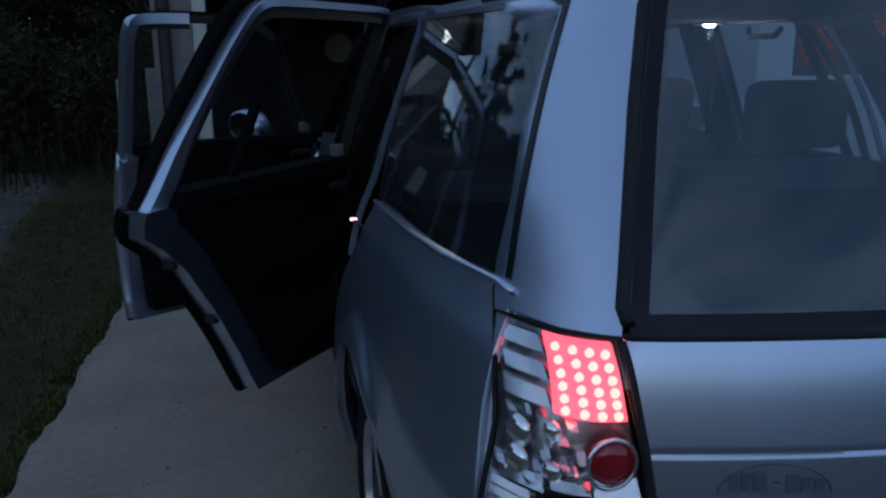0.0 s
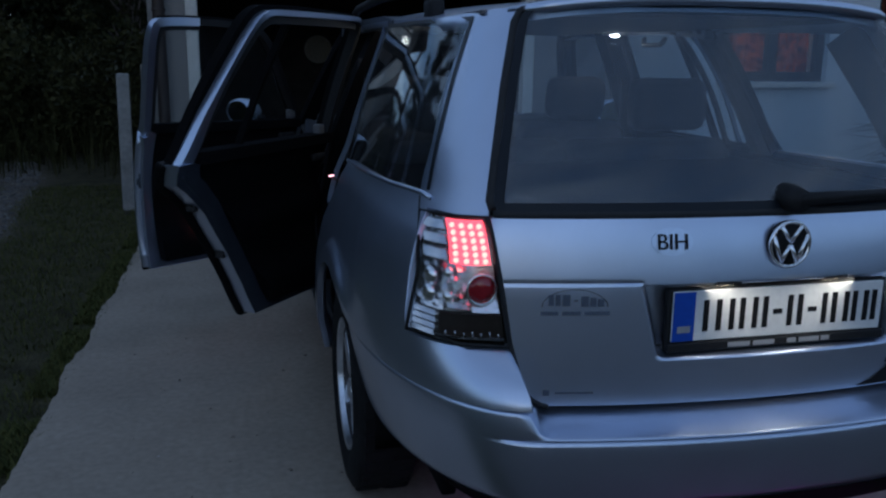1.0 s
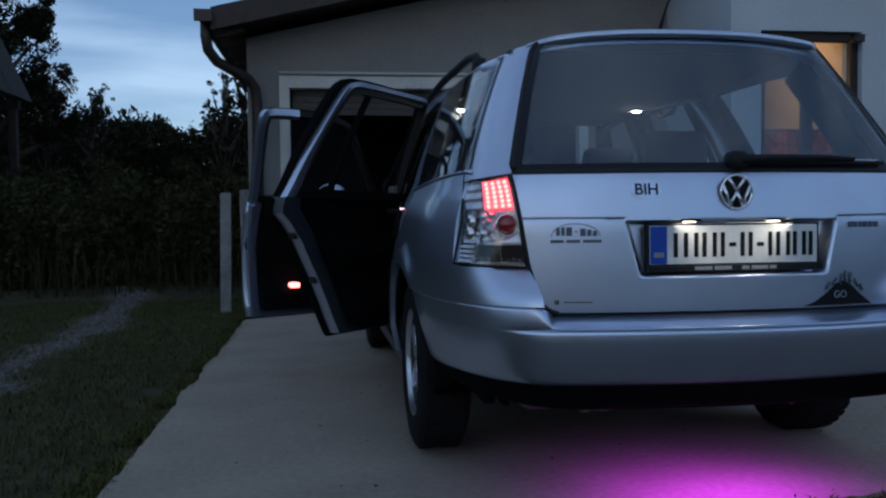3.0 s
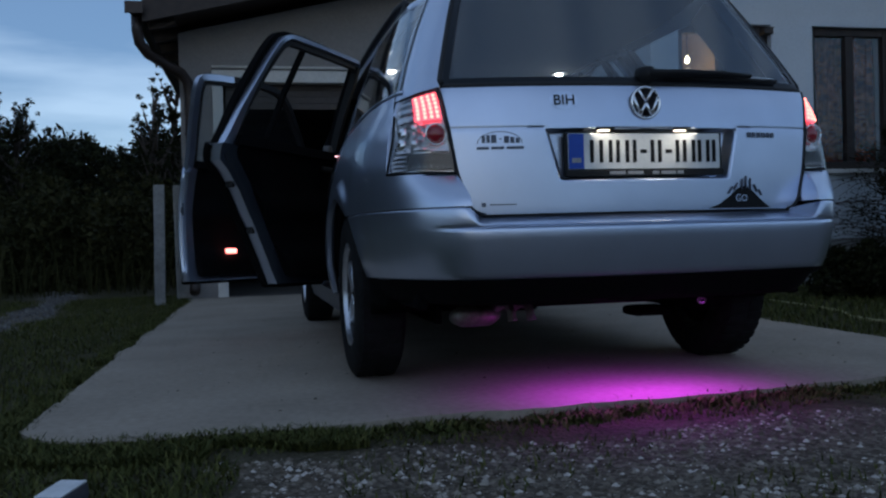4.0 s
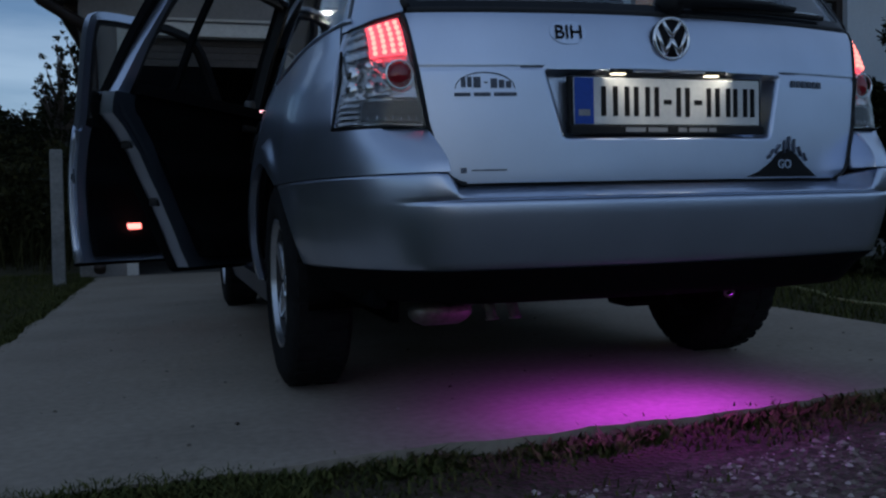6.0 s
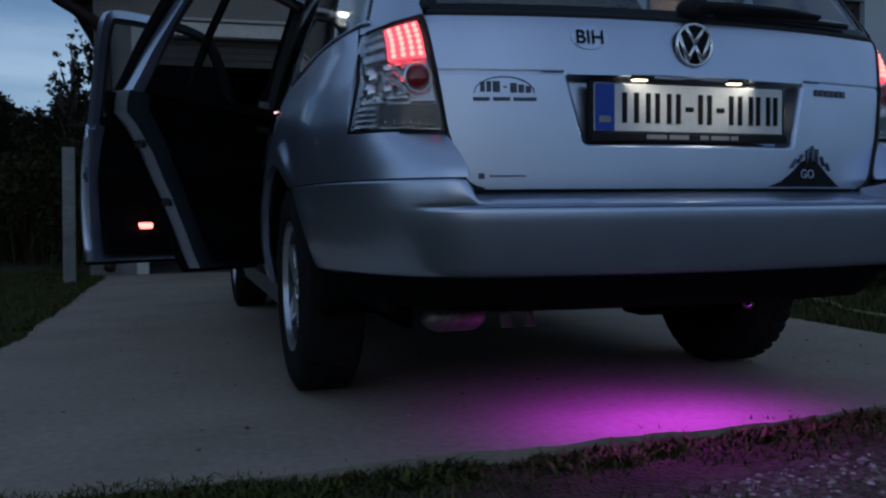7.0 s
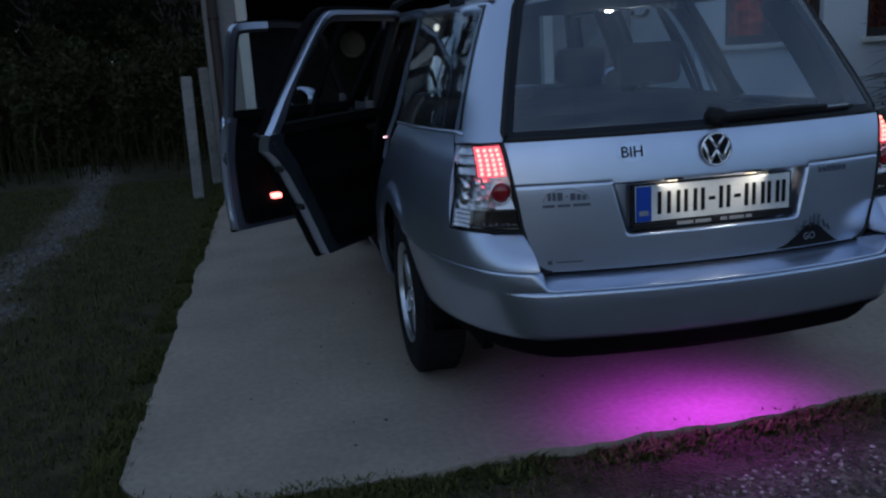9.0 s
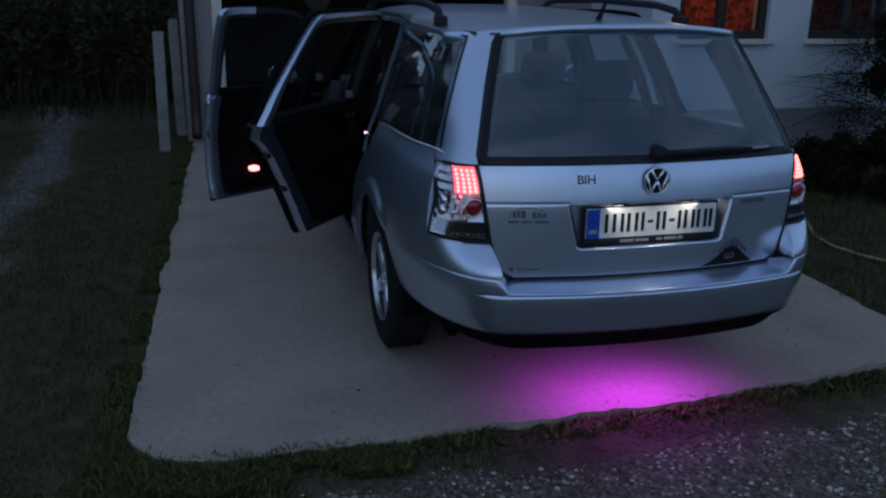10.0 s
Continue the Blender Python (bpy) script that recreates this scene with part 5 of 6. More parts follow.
        lamp = part("door_lamp", fl(rel(box(-side_x(2.4, 0.49) + 0.120, -side_x(2.4, 0.49) + 0.170, 2.482, 2.534, 0.474, 0.502, 0.006), hx, hy)), DOOR_LAMP if side < 0 else RED_LENS, d, "glowing red door warning lamp" if side < 0 else "")
        # mirror
        my = 2.93
        mx = -side_x(my, 0.97) - 0.115
        shell = lathe([(-0.045, 0.001), (-0.043, 0.05), (-0.02, 0.082), (0.02, 0.088), (0.045, 0.080), (0.05, 0.072)], 24, "y")
        shell = [(x * 1.3, -y, z * 0.78) for x, y, z in shell[0]], [tuple(reversed(q)) for q in shell[1]]
        part("mirror", fl(rel(move(shell, Matrix.Translation((mx, my, 0.995))), hx, hy)), SILVER, d, "silver door mirror")
        part("mirror_glass", fl(rel(move(([(x * 1.25, y, z * 0.74) for x, y, z in lathe([(0, 0.0005), (0, 0.075)], 24, "y")[0]], lathe([(0, 0.0005), (0, 0.075)], 24, "y")[1]), Matrix.Translation((mx, my - 0.046, 0.995))), hx, hy)), MIRROR, d)
        part("mirror_foot", fl(rel(box(mx + 0.05, -side_x(my, 0.95) + 0.03, my - 0.02, my + 0.03, 0.955, 0.985, 0.01), hx, hy)), BLACK_PLASTIC, d)
    else:
        for z, y in ((0.80, 1.412), (0.60, 1.592)):
            lx = -side_x(y, z) + 0.035
            part("latch", fl(rel(box(lx - 0.012, lx + 0.028, y - 0.012, y + 0.010, z - 0.03, z + 0.025, 0.005), hx, hy)), RUBBER, d)
        part("window_divider", fl(rel(frame_ring([(1.62, 0.955), (1.655, 1.2), (1.69, 1.40)], 0.034, 0.009, 0.012), hx, hy)), VALANCE, d, smooth=False)
    part("waist_seal", fl(rel(tube([(-side_x(y, z) - 0.002, y, z) for y, z in resample(top, 8)], 0.010, 6), hx, hy)), RUBBER, d)
    return d


door("rear", -1, 35.0)
door("front", -1, 54.0)
door("rear", 1, 0)
door("front", 1, 0)

# door apertures: sills, pillars
for s in (1, -1):
    fl = (lambda q: q) if s > 0 else flip
    net = coons([(1.43, 0.20), (3.19, 0.20)], [(1.43, 0.298), (3.19, 0.298)], [(1.43, 0.20), (1.43, 0.298)], [(3.19, 0.20), (3.19, 0.298)], 20, 5)
    part("sill", fl(join(sheet(on_side(net), 0.02, (1, 0, 0)), box(-0.80, -0.70, 1.45, 3.19, 0.20, 0.335, 0.015))), SILVER_SHADED, car, smooth=False)
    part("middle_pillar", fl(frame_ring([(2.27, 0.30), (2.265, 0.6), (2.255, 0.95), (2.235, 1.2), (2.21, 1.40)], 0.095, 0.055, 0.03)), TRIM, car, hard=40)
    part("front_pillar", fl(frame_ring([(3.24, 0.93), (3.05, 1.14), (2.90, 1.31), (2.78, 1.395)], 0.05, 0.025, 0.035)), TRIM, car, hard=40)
    part("hinge_pillar", fl(frame_ring([(3.18, 0.30), (3.19, 0.6), (3.20, 0.94)], 0.09, 0.03, 0.05)), SILVER_SHADED, car, hard=40)
    part("roof_side_rail", fl(frame_ring([(1.44, 1.375), (1.7, 1.397), (2.2, 1.400), (2.6, 1.398), (2.80, 1.385)], 0.035, 0.022, 0.03)), SILVER_SHADED, car, hard=40)
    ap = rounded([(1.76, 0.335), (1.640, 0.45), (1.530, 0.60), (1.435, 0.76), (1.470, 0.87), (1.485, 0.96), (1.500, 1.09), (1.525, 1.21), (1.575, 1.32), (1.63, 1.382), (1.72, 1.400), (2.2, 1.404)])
    part("aperture_flange", fl(frame_ring([q for q in ap if q[1] > 0.80], 0.014, 0.0045, 0.008)), SILVER_SHADED, car, hard=40)
    part("aperture_seal", fl(tube([(-side_x(y, z) + 0.066, y + 0.006, z) for y, z in ap], 0.012, 6)), RUBBER, car)
    part("inner_quarter_trim", fl(join(box(-0.70, -0.66, 0.35, 1.42, 0.30, 0.965, 0.01), box(-0.735, -0.69, 1.28, 1.36, 0.60, 0.95, 0.01))), TRIM, car, smooth=False)
    part("inner_pillar_trim", fl(frame_ring([(0.50, 0.98), (0.60, 1.19), (0.685, 1.36)], 0.055, 0.060, 0.012)), HEADLINER, car, "light grey pillar trim", hard=40)
    part("belt", fl(join(tube([(-0.60, 2.20, 1.24), (-0.585, 2.17, 1.0), (-0.56, 2.16, 0.75)], 0.018, 6, flat=0.2), box(-0.615, -0.585, 2.18, 2.21, 1.20, 1.27, 0.006))), FABRIC, car, "dark seat belt", smooth=False)

# small ambient light in the rear doorway
doorway = part("doorway_light", box(-0.829, -0.811, 1.446, 1.453, 0.889, 0.896, 0.002), DOORWAY, car, "tiny coloured doorway light", smooth=False)
part("light_stem", tube([(-0.792, 1.325, 0.884), (-0.806, 1.39, 0.886), (-0.818, 1.448, 0.889)], 0.004, 6), BLACK_PLASTIC, doorway)

# ---- front of the car ----
bottom = [(3.170, 0.30), (AXLE_F - ARCH_R, 0.30)] + arc(AXLE_F, WHEEL_R, ARCH_R, 180, 0, 22)[1:] + [(3.97, 0.30)]
net = coons(bottom, [(3.170, 0.935), (3.97, 0.790)], [(3.170, 0.30), (3.170, 0.935)], [(3.97, 0.30), (3.97, 0.790)], 46, 16)
both("front_wing", sheet(on_side(net), 0.02, (1, 0, 0)), SILVER, hard=45)
v = []
for i in range(25):
    s = -1 + i / 12
    for j in range(19):
        b = j / 18
        y = 3.36 + b * 0.95 - 0.14 * s * s * b
        z = 0.972 - 0.06 * b - 0.17 * b ** 2.6 - 0.045 * abs(s) ** 3
        hw = side_x(min(y, 4.2), 0.92) - 0.03 - 0.05 * b
        v.append((s * hw, y, z))
part("bonnet", sheet(np.array(v).reshape(25, 19, 3), 0.02, (0, 0, -1)), SILVER, car, hard=45)


def nose_row(yf, z, inset=0.0):
    half = []
    for k in range(6):
        half.append((-(0.815 - inset), 3.93 + k * 0.02))
    for k in range(11):
        t = math.pi / 2 * k / 10
        x = 0.815 - inset - 0.32 + 0.32 * math.cos(t)
        half.append((-x, 4.03 + (yf - 0.03 - 4.03) * math.sin(t)))
    for k in range(1, 10):
        x = (0.495 - inset) * (1 - k / 10)
        half.append((-x, yf - 0.03 + 0.03 * (1 - (x / 0.5) ** 2)))
    h = [(x, y, z) for x, y in half]
    return h + [(0, yf, z)] + [(-x, y, zz) for x, y, zz in reversed(h)]


nose = part("front_bumper", sheet(np.array([nose_row(*r) for r in ((4.36, 0.62), (4.39, 0.60), (4.397, 0.52), (4.39, 0.42), (4.36, 0.33, 0.02), (4.32, 0.27, 0.04))]), 0.015, (0, -0.8, 0)), SILVER, car, hard=60)
part("lower_grille", box(-0.42, 0.42, 4.368, 4.396, 0.34, 0.42, 0.01), BLACK_PLASTIC, nose, smooth=False)
part("grille", join(box(-0.44, 0.44, 4.27, 4.345, 0.63, 0.72, 0.012), *[box(-0.43, 0.43, 4.345, 4.356, 0.642 + 0.024 * k, 0.652 + 0.024 * k, 0.002) for k in range(3)]), BLACK_PLASTIC, car, smooth=False)
for s in (-1, 1):
    hl = part("headlamp", box(s * 0.60 - 0.15, s * 0.60 + 0.15, 4.10, 4.315, 0.625, 0.75, 0.03, 3), CHROME_DIM, car, "clear headlamp")
    part("lens", box(s * 0.60 - 0.145, s * 0.60 + 0.145, 4.316, 4.322, 0.635, 0.74, 0.002), LENS, hl)

# windscreen
v = []
for i in range(21):
    s = -1 + i / 10
    for j in range(13):
        b = j / 12
        hw = 0.715 - 0.155 * b
        v.append((s * hw, 3.37 - 0.53 * b - 0.11 * s * s, 0.965 + 0.445 * b))
ws = part("windscreen", sheet(np.array(v).reshape(21, 13, 3), 0.005, (0, -0.6, -0.7)), GLASS, car, "clear windscreen", hard=30)
ws.visible_shadow = False
part("scuttle", box(-0.74, 0.74, 3.28, 3.46, 0.90, 0.955, 0.02), BLACK_PLASTIC, car)


# ---- wheels and underside ----
def wheel(x, y, s):
    tyre = [(-0.080, 0.190), (-0.092, 0.215), (-0.0975, 0.25), (-0.092, 0.285), (-0.080, 0.308), (-0.055, 0.3165), (0.0, 0.317), (0.055, 0.3165), (0.080, 0.308), (0.092, 0.285), (0.0975, 0.25), (0.092, 0.215), (0.080, 0.190)]
    rim = [(0.080, 0.192), (0.070, 0.187), (-0.060, 0.185), (-0.080, 0.197), (-0.088, 0.199), (-0.086, 0.188), (-0.070, 0.180)]
    barrel = [(-0.070, 0.180), (-0.030, 0.171), (0.06, 0.165)]
    sh = lathe(rim, 40)
    ty = lathe(tyre, 56)
    if s > 0:
        sh, ty = flip(sh), flip(ty)
    w = part("wheel", sh, ALLOY, car, "five-spoke alloy wheel with a black tyre", hard=45)
    w.matrix_basis = pose(x, y, WHEEL_R)
    fl = flip if s > 0 else (lambda q: q)
    part("barrel", fl(lathe(barrel, 40)), BARREL, w, "dark grey inner rim")
    part("hub", fl(lathe([(-0.062, 0.0005), (-0.064, 0.030), (-0.055, 0.052), (-0.02, 0.060)], 24)), ALLOY, w)
    for k in range(5):
        m = Matrix.Rotation(radians(72 * k + 18), 4, "X")
        part("spoke", fl(move(box(-0.070, -0.040, -0.030, 0.030, 0.035, 0.182, 0.012), m)), ALLOY, w)
    t = part("tyre", ty, TYRE, w, "black rubber tyre", hard=45)
    tread = []
    for k in range(40):
        m = Matrix.Rotation(2 * math.pi * k / 40, 4, "X")
        tread.append(move(box(-0.072, -0.012, -0.016, 0.016, 0.312, 0.3195), m))
        tread.append(move(box(0.012, 0.072, -0.004, 0.028, 0.312, 0.3195), m))
    part("tread", join(*tread), TYRE, w, smooth=False)
    part("centre_cap", lathe([(-0.070, 0.0005), (-0.068, 0.026), (-0.058, 0.029)], 20) if s < 0 else flip(lathe([(-0.070, 0.0005), (-0.068, 0.026), (-0.058, 0.029)], 20)), CHROME_DIM, w)
    # dark disc added behind the open rim, so its inside reads as shade
    part("dark_backing", fl(lathe([(0.045, 0.001), (0.045, 0.172), (0.052, 0.178), (0.058, 0.172), (0.058, 0.001)], 28)), UNDERBODY, w)
    part("brake_drum", lathe([(-0.03, 0.001), (-0.03, 0.125), (0.05, 0.125), (0.05, 0.001)], 24), UNDERBODY, w)
    return w


for ax in (AXLE_R, AXLE_F):
    for s in (-1, 1):
        wheel(s * 0.748, ax, s)
        liner = []
        for k in range(19):
            a = radians(-8 + 196 * k / 18)
            liner.append([(s * xx, ax + 0.363 * math.cos(a), WHEEL_R + 0.363 * math.sin(a)) for xx in (0.56, 0.68, 0.80)])
        part("wheel_arch_liner", sheet(np.array(liner), 0.006, (0, 0, 0.5)), UNDERBODY, car)
        part("arch_inner_wall", box(min(s * 0.54, s * 0.56), max(s * 0.54, s * 0.56), ax - 0.37, ax + 0.37, 0.22, 0.69), UNDERBODY, car, smooth=False)

part("floor_pan", join(box(-0.70, 0.70, 1.40, 3.20, 0.215, 0.25, 0.01), box(-0.53, 0.53, 0.60, 1.42, 0.33, 0.36, 0.01), box(-0.62, 0.62, 0.20, 0.62, 0.345, 0.375, 0.01), box(-0.53, 0.53, 3.15, 4.1, 0.24, 0.28, 0.01)), UNDERBODY, car, smooth=False)
part("spare_wheel_well", lathe([(0.0, 0.001), (0.0, 0.23), (0.02, 0.25), (0.10, 0.26)], 32, "z", (0.08, 0.70, 0.285)), UNDERBODY, car, hard=40)
part("rear_axle", tube([(-0.66, AXLE_R + 0.02, 0.29), (-0.45, AXLE_R + 0.05, 0.275), (0.45, AXLE_R + 0.05, 0.275), (0.66, AXLE_R + 0.02, 0.29)], 0.045, 12), UNDERBODY, car)
part("axle_arm", join(tube([(-0.55, AXLE_R, 0.30), (-0.55, AXLE_R + 0.42, 0.26)], 0.032, 8), tube([(0.55, AXLE_R, 0.30), (0.55, AXLE_R + 0.42, 0.26)], 0.032, 8)), UNDERBODY, car)
exhaust = part("exhaust", tube([(-0.515, 0.66, 0.246), (-0.50, 0.66, 0.246), (-0.475, 0.66, 0.246), (-0.37, 0.66, 0.246), (-0.345, 0.66, 0.246), (-0.33, 0.66, 0.246)], [0.02, 0.04, 0.058, 0.058, 0.04, 0.02], 18, flat=0.65), STEEL, car, "steel rear silencer with two tailpipes")
for x in (-0.352, -0.285):
    part("tailpipe", join(tube([(x, 0.66, 0.262), (x, 0.56, 0.290), (x, 0.49, 0.294), (x + 0.002, 0.462, 0.282), (x + 0.006, 0.450, 0.246)], 0.015, 14), tube([(x + 0.0058, 0.4505, 0.250), (x + 0.0062, 0.450, 0.243)], 0.018, 14)), STEEL, exhaust)
part("front_pipe", tube([(-0.42, 0.68, 0.25), (-0.10, 1.6, 0.205), (0.0, 3.2, 0.205)], 0.025, 8), STEEL, exhaust)
part("spring_pan", box(0.34, 0.52, 0.92, 1.06, 0.185, 0.225, 0.02), UNDERBODY, car)
part("tow_eye", join(tube([(0.245 + 0.014 * math.cos(t * math.pi / 8), 0.235, 0.300 + 0.009 * math.sin(t * math.pi / 8)) for t in range(16)], 0.0035, 8, close=True), tube([(0.245, 0.24, 0.307), (0.245, 0.27, 0.345)], 0.007, 8)), STEEL, car, "small bright towing eye under the bumper")
part("underglow_strip", box(-0.05, 0.42, 0.282, 0.290, 0.326, 0.3295, 0.001), UNDERGLOW, car, "glowing LED strip below the bumper", smooth=False)
glow = new("underglow_light", bpy.data.lights.new("underglow_light", "AREA"))
glow.data.shape, glow.data.size, glow.data.size_y = "RECTANGLE", 0.50, 0.03
glow.data.energy, glow.data.color, glow.data.spread = GLOW_W, GLOW_COLOUR, radians(142)
glow.matrix_world = CAR @ look((0.06, 0.275, 0.318), (0.06, 0.29, 0.0))

# ---- inside the car ----


def seat(x, y, wide, high, back_tilt):
    s = part("seat", box(x - wide / 2, x + wide / 2, y - 0.25, y + 0.27, 0.40, 0.56, 0.05, 3), FABRIC, car, "dark fabric car seat")
    m = Matrix.Translation((x, y - 0.22, 0.50)) @ Matrix.Rotation(radians(back_tilt), 4, "X")
    part("backrest", move(box(-wide / 2, wide / 2, -0.09, 0.06, 0.0, high, 0.055, 3), m), FABRIC, s)
    part("seat_base", box(x - wide / 2 + 0.04, x + wide / 2 - 0.04, y - 0.22, y + 0.22, 0.25, 0.40, 0.01), BLACK_PLASTIC, s, smooth=False)
    return s, m


for x in (-0.36, 0.36):
    s, m = seat(x, 2.55, 0.50, 0.52, 14)
    part("headrest", move(box(-0.135, 0.135, -0.07, 0.04, 0.54, 0.725, 0.045, 3), m), FABRIC, s, "dark headrest")
    part("headrest_post", move(join(tube([(-0.06, -0.02, 0.48), (-0.06, -0.02, 0.58)], 0.006, 6), tube([(0.06, -0.02, 0.48), (0.06, -0.02, 0.58)], 0.006, 6)), m), CHROME_DIM, s)
bench = part("rear_bench", box(-0.62, 0.62, 1.45, 1.98, 0.36, 0.54, 0.05, 3), FABRIC, car, "dark fabric rear bench")
for x0, x1 in ((-0.62, -0.005), (0.005, 0.62)):
    part("backrest", move(box(x0, x1, -0.08, 0.06, 0.0, 0.56, 0.045, 3), Matrix.Translation((0, 1.49, 0.46)) @ Matrix.Rotation(radians(12), 4, "X")), FABRIC, bench)
for x in (-0.40, 0.40):
    part("headrest", box(x - 0.145, x + 0.145, 1.36, 1.46, 1.035, 1.218, 0.04, 3), FABRIC, bench, "dark rear headrest")
part("load_cover", box(-0.66, 0.66, 0.36, 1.36, 0.93, 0.945, 0.004), TRIM, car, "dark roll-out load cover", smooth=False)
part("boot_floor", box(-0.66, 0.66, 0.20, 1.42, 0.44, 0.47, 0.004), TRIM, car, smooth=False)
part("gate_trim", box(-0.50, 0.50, 0.215, 0.235, 0.62, 0.95, 0.008), TRIM, car, smooth=False)
dash = part("dashboard", join(box(-0.70, 0.70, 3.00, 3.36, 0.72, 0.955, 0.05, 3), box(-0.14, 0.14, 2.60, 3.05, 0.28, 0.74, 0.03)), BLACK_PLASTIC, car, "dark dashboard")
part("steering_wheel", tube([(-0.36 + 0.185 * math.cos(t * math.pi / 14), 2.93 - 0.06 * math.sin(t * math.pi / 14), 0.83 + 0.175 * math.sin(t * math.pi / 14)) for t in range(28)], 0.015, 8, close=True), BLACK_PLASTIC, dash)
part("wheel_hub", box(-0.45, -0.27, 2.92, 2.98, 0.79, 0.87, 0.02), BLACK_PLASTIC, dash)
part("firewall", box(-0.72, 0.72, 3.36, 3.40, 0.22, 0.93, 0.01), UNDERBODY, car, smooth=False)
part("carpet", box(-0.69, 0.69, 1.43, 3.35, 0.252, 0.268, 0.004), FABRIC, car, smooth=False)
part("inner_mirror", join(box(-0.11, 0.11, 2.80, 2.825, 1.27, 1.33, 0.012), tube([(0, 2.82, 1.33), (0, 2.86, 1.40)], 0.008, 6)), BLACK_PLASTIC, car)
for s in (-1, 1):
    cl = part("courtesy_lamp", box(s * 0.46 - 0.035, s * 0.46 + 0.035, 1.95, 2.05, 1.375, 1.386, 0.004), FRAME_WHITE, car, "lit courtesy lamp on the headliner", smooth=False)
    part("glow_lens", lathe([(0.0, 0.0005), (-0.006, 0.010), (-0.002, 0.019), (0.004, 0.021)], 16, "z", (s * 0.46, 2.0, 1.373)), COURTESY, cl)
    lt = new("courtesy_light", bpy.data.lights.new("courtesy_light", "POINT"))
    lt.data.energy, lt.data.color, lt.data.shadow_soft_size = 0.25, (1.0, 0.93, 0.8), 0.02
    lt.matrix_world = CAR @ pose(s * 0.447, 2.0, 1.345)
    part("grab_handle", tube([(s * 0.545, 1.72, 1.36), (s * 0.535, 1.74, 1.335), (s * 0.535, 1.88, 1.335), (s * 0.545, 1.90, 1.36)], 0.010, 6), BLACK_PLASTIC, car)


# ---- grass, gravel, plants ----
def blades(name, places, label, category, mat, hmin, hmax, width, lean=0.5, seed=1):
    """Many bent blades, each an island of three triangles."""
    rng = np.random.default_rng(seed)
    p = np.array(places)
    n = len(p)
    h = rng.uniform(hmin, hmax, n) * rng.uniform(0.6, 1.0, n)
    a = rng.uniform(0, 2 * math.pi, n)
    w = rng.uniform(0.6, 1.2, n) * width
    l = rng.uniform(0.1, lean, n) * h
    d = np.stack([np.cos(a), np.sin(a)], 1)
    q = np.stack([-d[:, 1], d[:, 0]], 1)
    z0 = p[:, 2]
    v = np.zeros((n, 5, 3))
    v[:, 0, :2], v[:, 1, :2] = p[:, :2] - q * w[:, None], p[:, :2] + q * w[:, None]
    v[:, 2, :2], v[:, 3, :2] = p[:, :2] + d * (l * 0.35)[:, None] - q * (w * 0.75)[:, None], p[:, :2] + d * (l * 0.35)[:, None] + q * (w * 0.75)[:, None]
    v[:, 4, :2] = p[:, :2] + d * l[:, None]
    v[:, 0, 2] = v[:, 1, 2] = z0
    v[:, 2, 2] = v[:, 3, 2] = z0 + h * 0.55
    v[:, 4, 2] = z0 + h * 0.95
    base = np.arange(n)[:, None] * 5
    quads = base + np.array([0, 1, 3, 2])
    tris = base + np.array([2, 3, 4])
    me = bpy.data.meshes.new(name)
    me.from_pydata(v.reshape(-1, 3).tolist(), [], quads.tolist() + tris.tolist())
    me.materials.append(mat)
    return tagged(new(name, me), label, category, kind="stuff")


def scatter(n, x0, x1, y0, y1, keep, seed):
    rng = np.random.default_rng(seed)
    out = []
    for x, y in zip(rng.uniform(x0, x1, n), rng.uniform(y0, y1, n)):
        if keep(x, y):
            out.append((x, y, -0.033 + 0.018 * noise.noise(Vector((x * 1.1, y * 1.1, 0)))))
    return out


def lawn_keep(x, y):
    if gravel_share(x, y) > 0.35 + 0.4 * random.random():
        return False
    return noise.noise(Vector((x * 1.3, y * 1.3, 9))) > -0.45


near_lawn = scatter(95000, -5.2, -1.84, -1.6, 7.5, lawn_keep, 3)
blades("lawn", near_lawn, "short dark green lawn grass beside the slab", "grass", GRASS, 0.018, 0.055, 0.0026, 1.1, 4)
edge = scatter(20000, -1.99, -1.86, -0.2, 6.5, lambda x, y: noise.noise(Vector((x, y * 3, 4))) > -0.25, 5)
blades("edge_grass", edge, "grass growing over the slab's edge", "grass", GRASS, 0.024, 0.062, 0.003, 1.5, 6)


def front_strip(x, y):
    e = slab_edge(x)
    d = y - e
    k = noise.noise(Vector((x * 2.1, 0, 12)))
    return -0.20 + 0.10 * k < d < 0.035 + 0.05 * k and random.random() < 0.35 + 0.65 * smooth01((d + 0.18) / 0.13)


strip_grass = scatter(52000, -1.95, 2.4, -0.4, 0.75, front_strip, 7)
blades("verge_grass", strip_grass, "low weeds and grass along the slab's front edge", "grass", GRASS, 0.010, 0.034, 0.0036, 1.5, 8)
front_tufts = scatter(24000, -1.9, 2.2, -0.1, 0.70, lambda x, y: -0.06 < y - slab_edge(x) < 0.02 and noise.noise(Vector((x * 3.1, 0, 33))) > -0.35, 27)
blades("edge_tufts", front_tufts, "grass tufts leaning over the slab's front edge", "grass", GRASS, 0.016, 0.036, 0.0034, 1.4, 28)
left_front = scatter(24000, -2.6, -1.15, -1.3, 0.1, lambda x, y: x < -1.36 - 0.25 * y + 0.2 * noise.noise(Vector((x * 3, y * 3, 1))), 9)
blades("corner_grass", left_front, "grass tufts beside the gravel", "grass", GRASS, 0.014, 0.042, 0.0032, 1.4, 10)
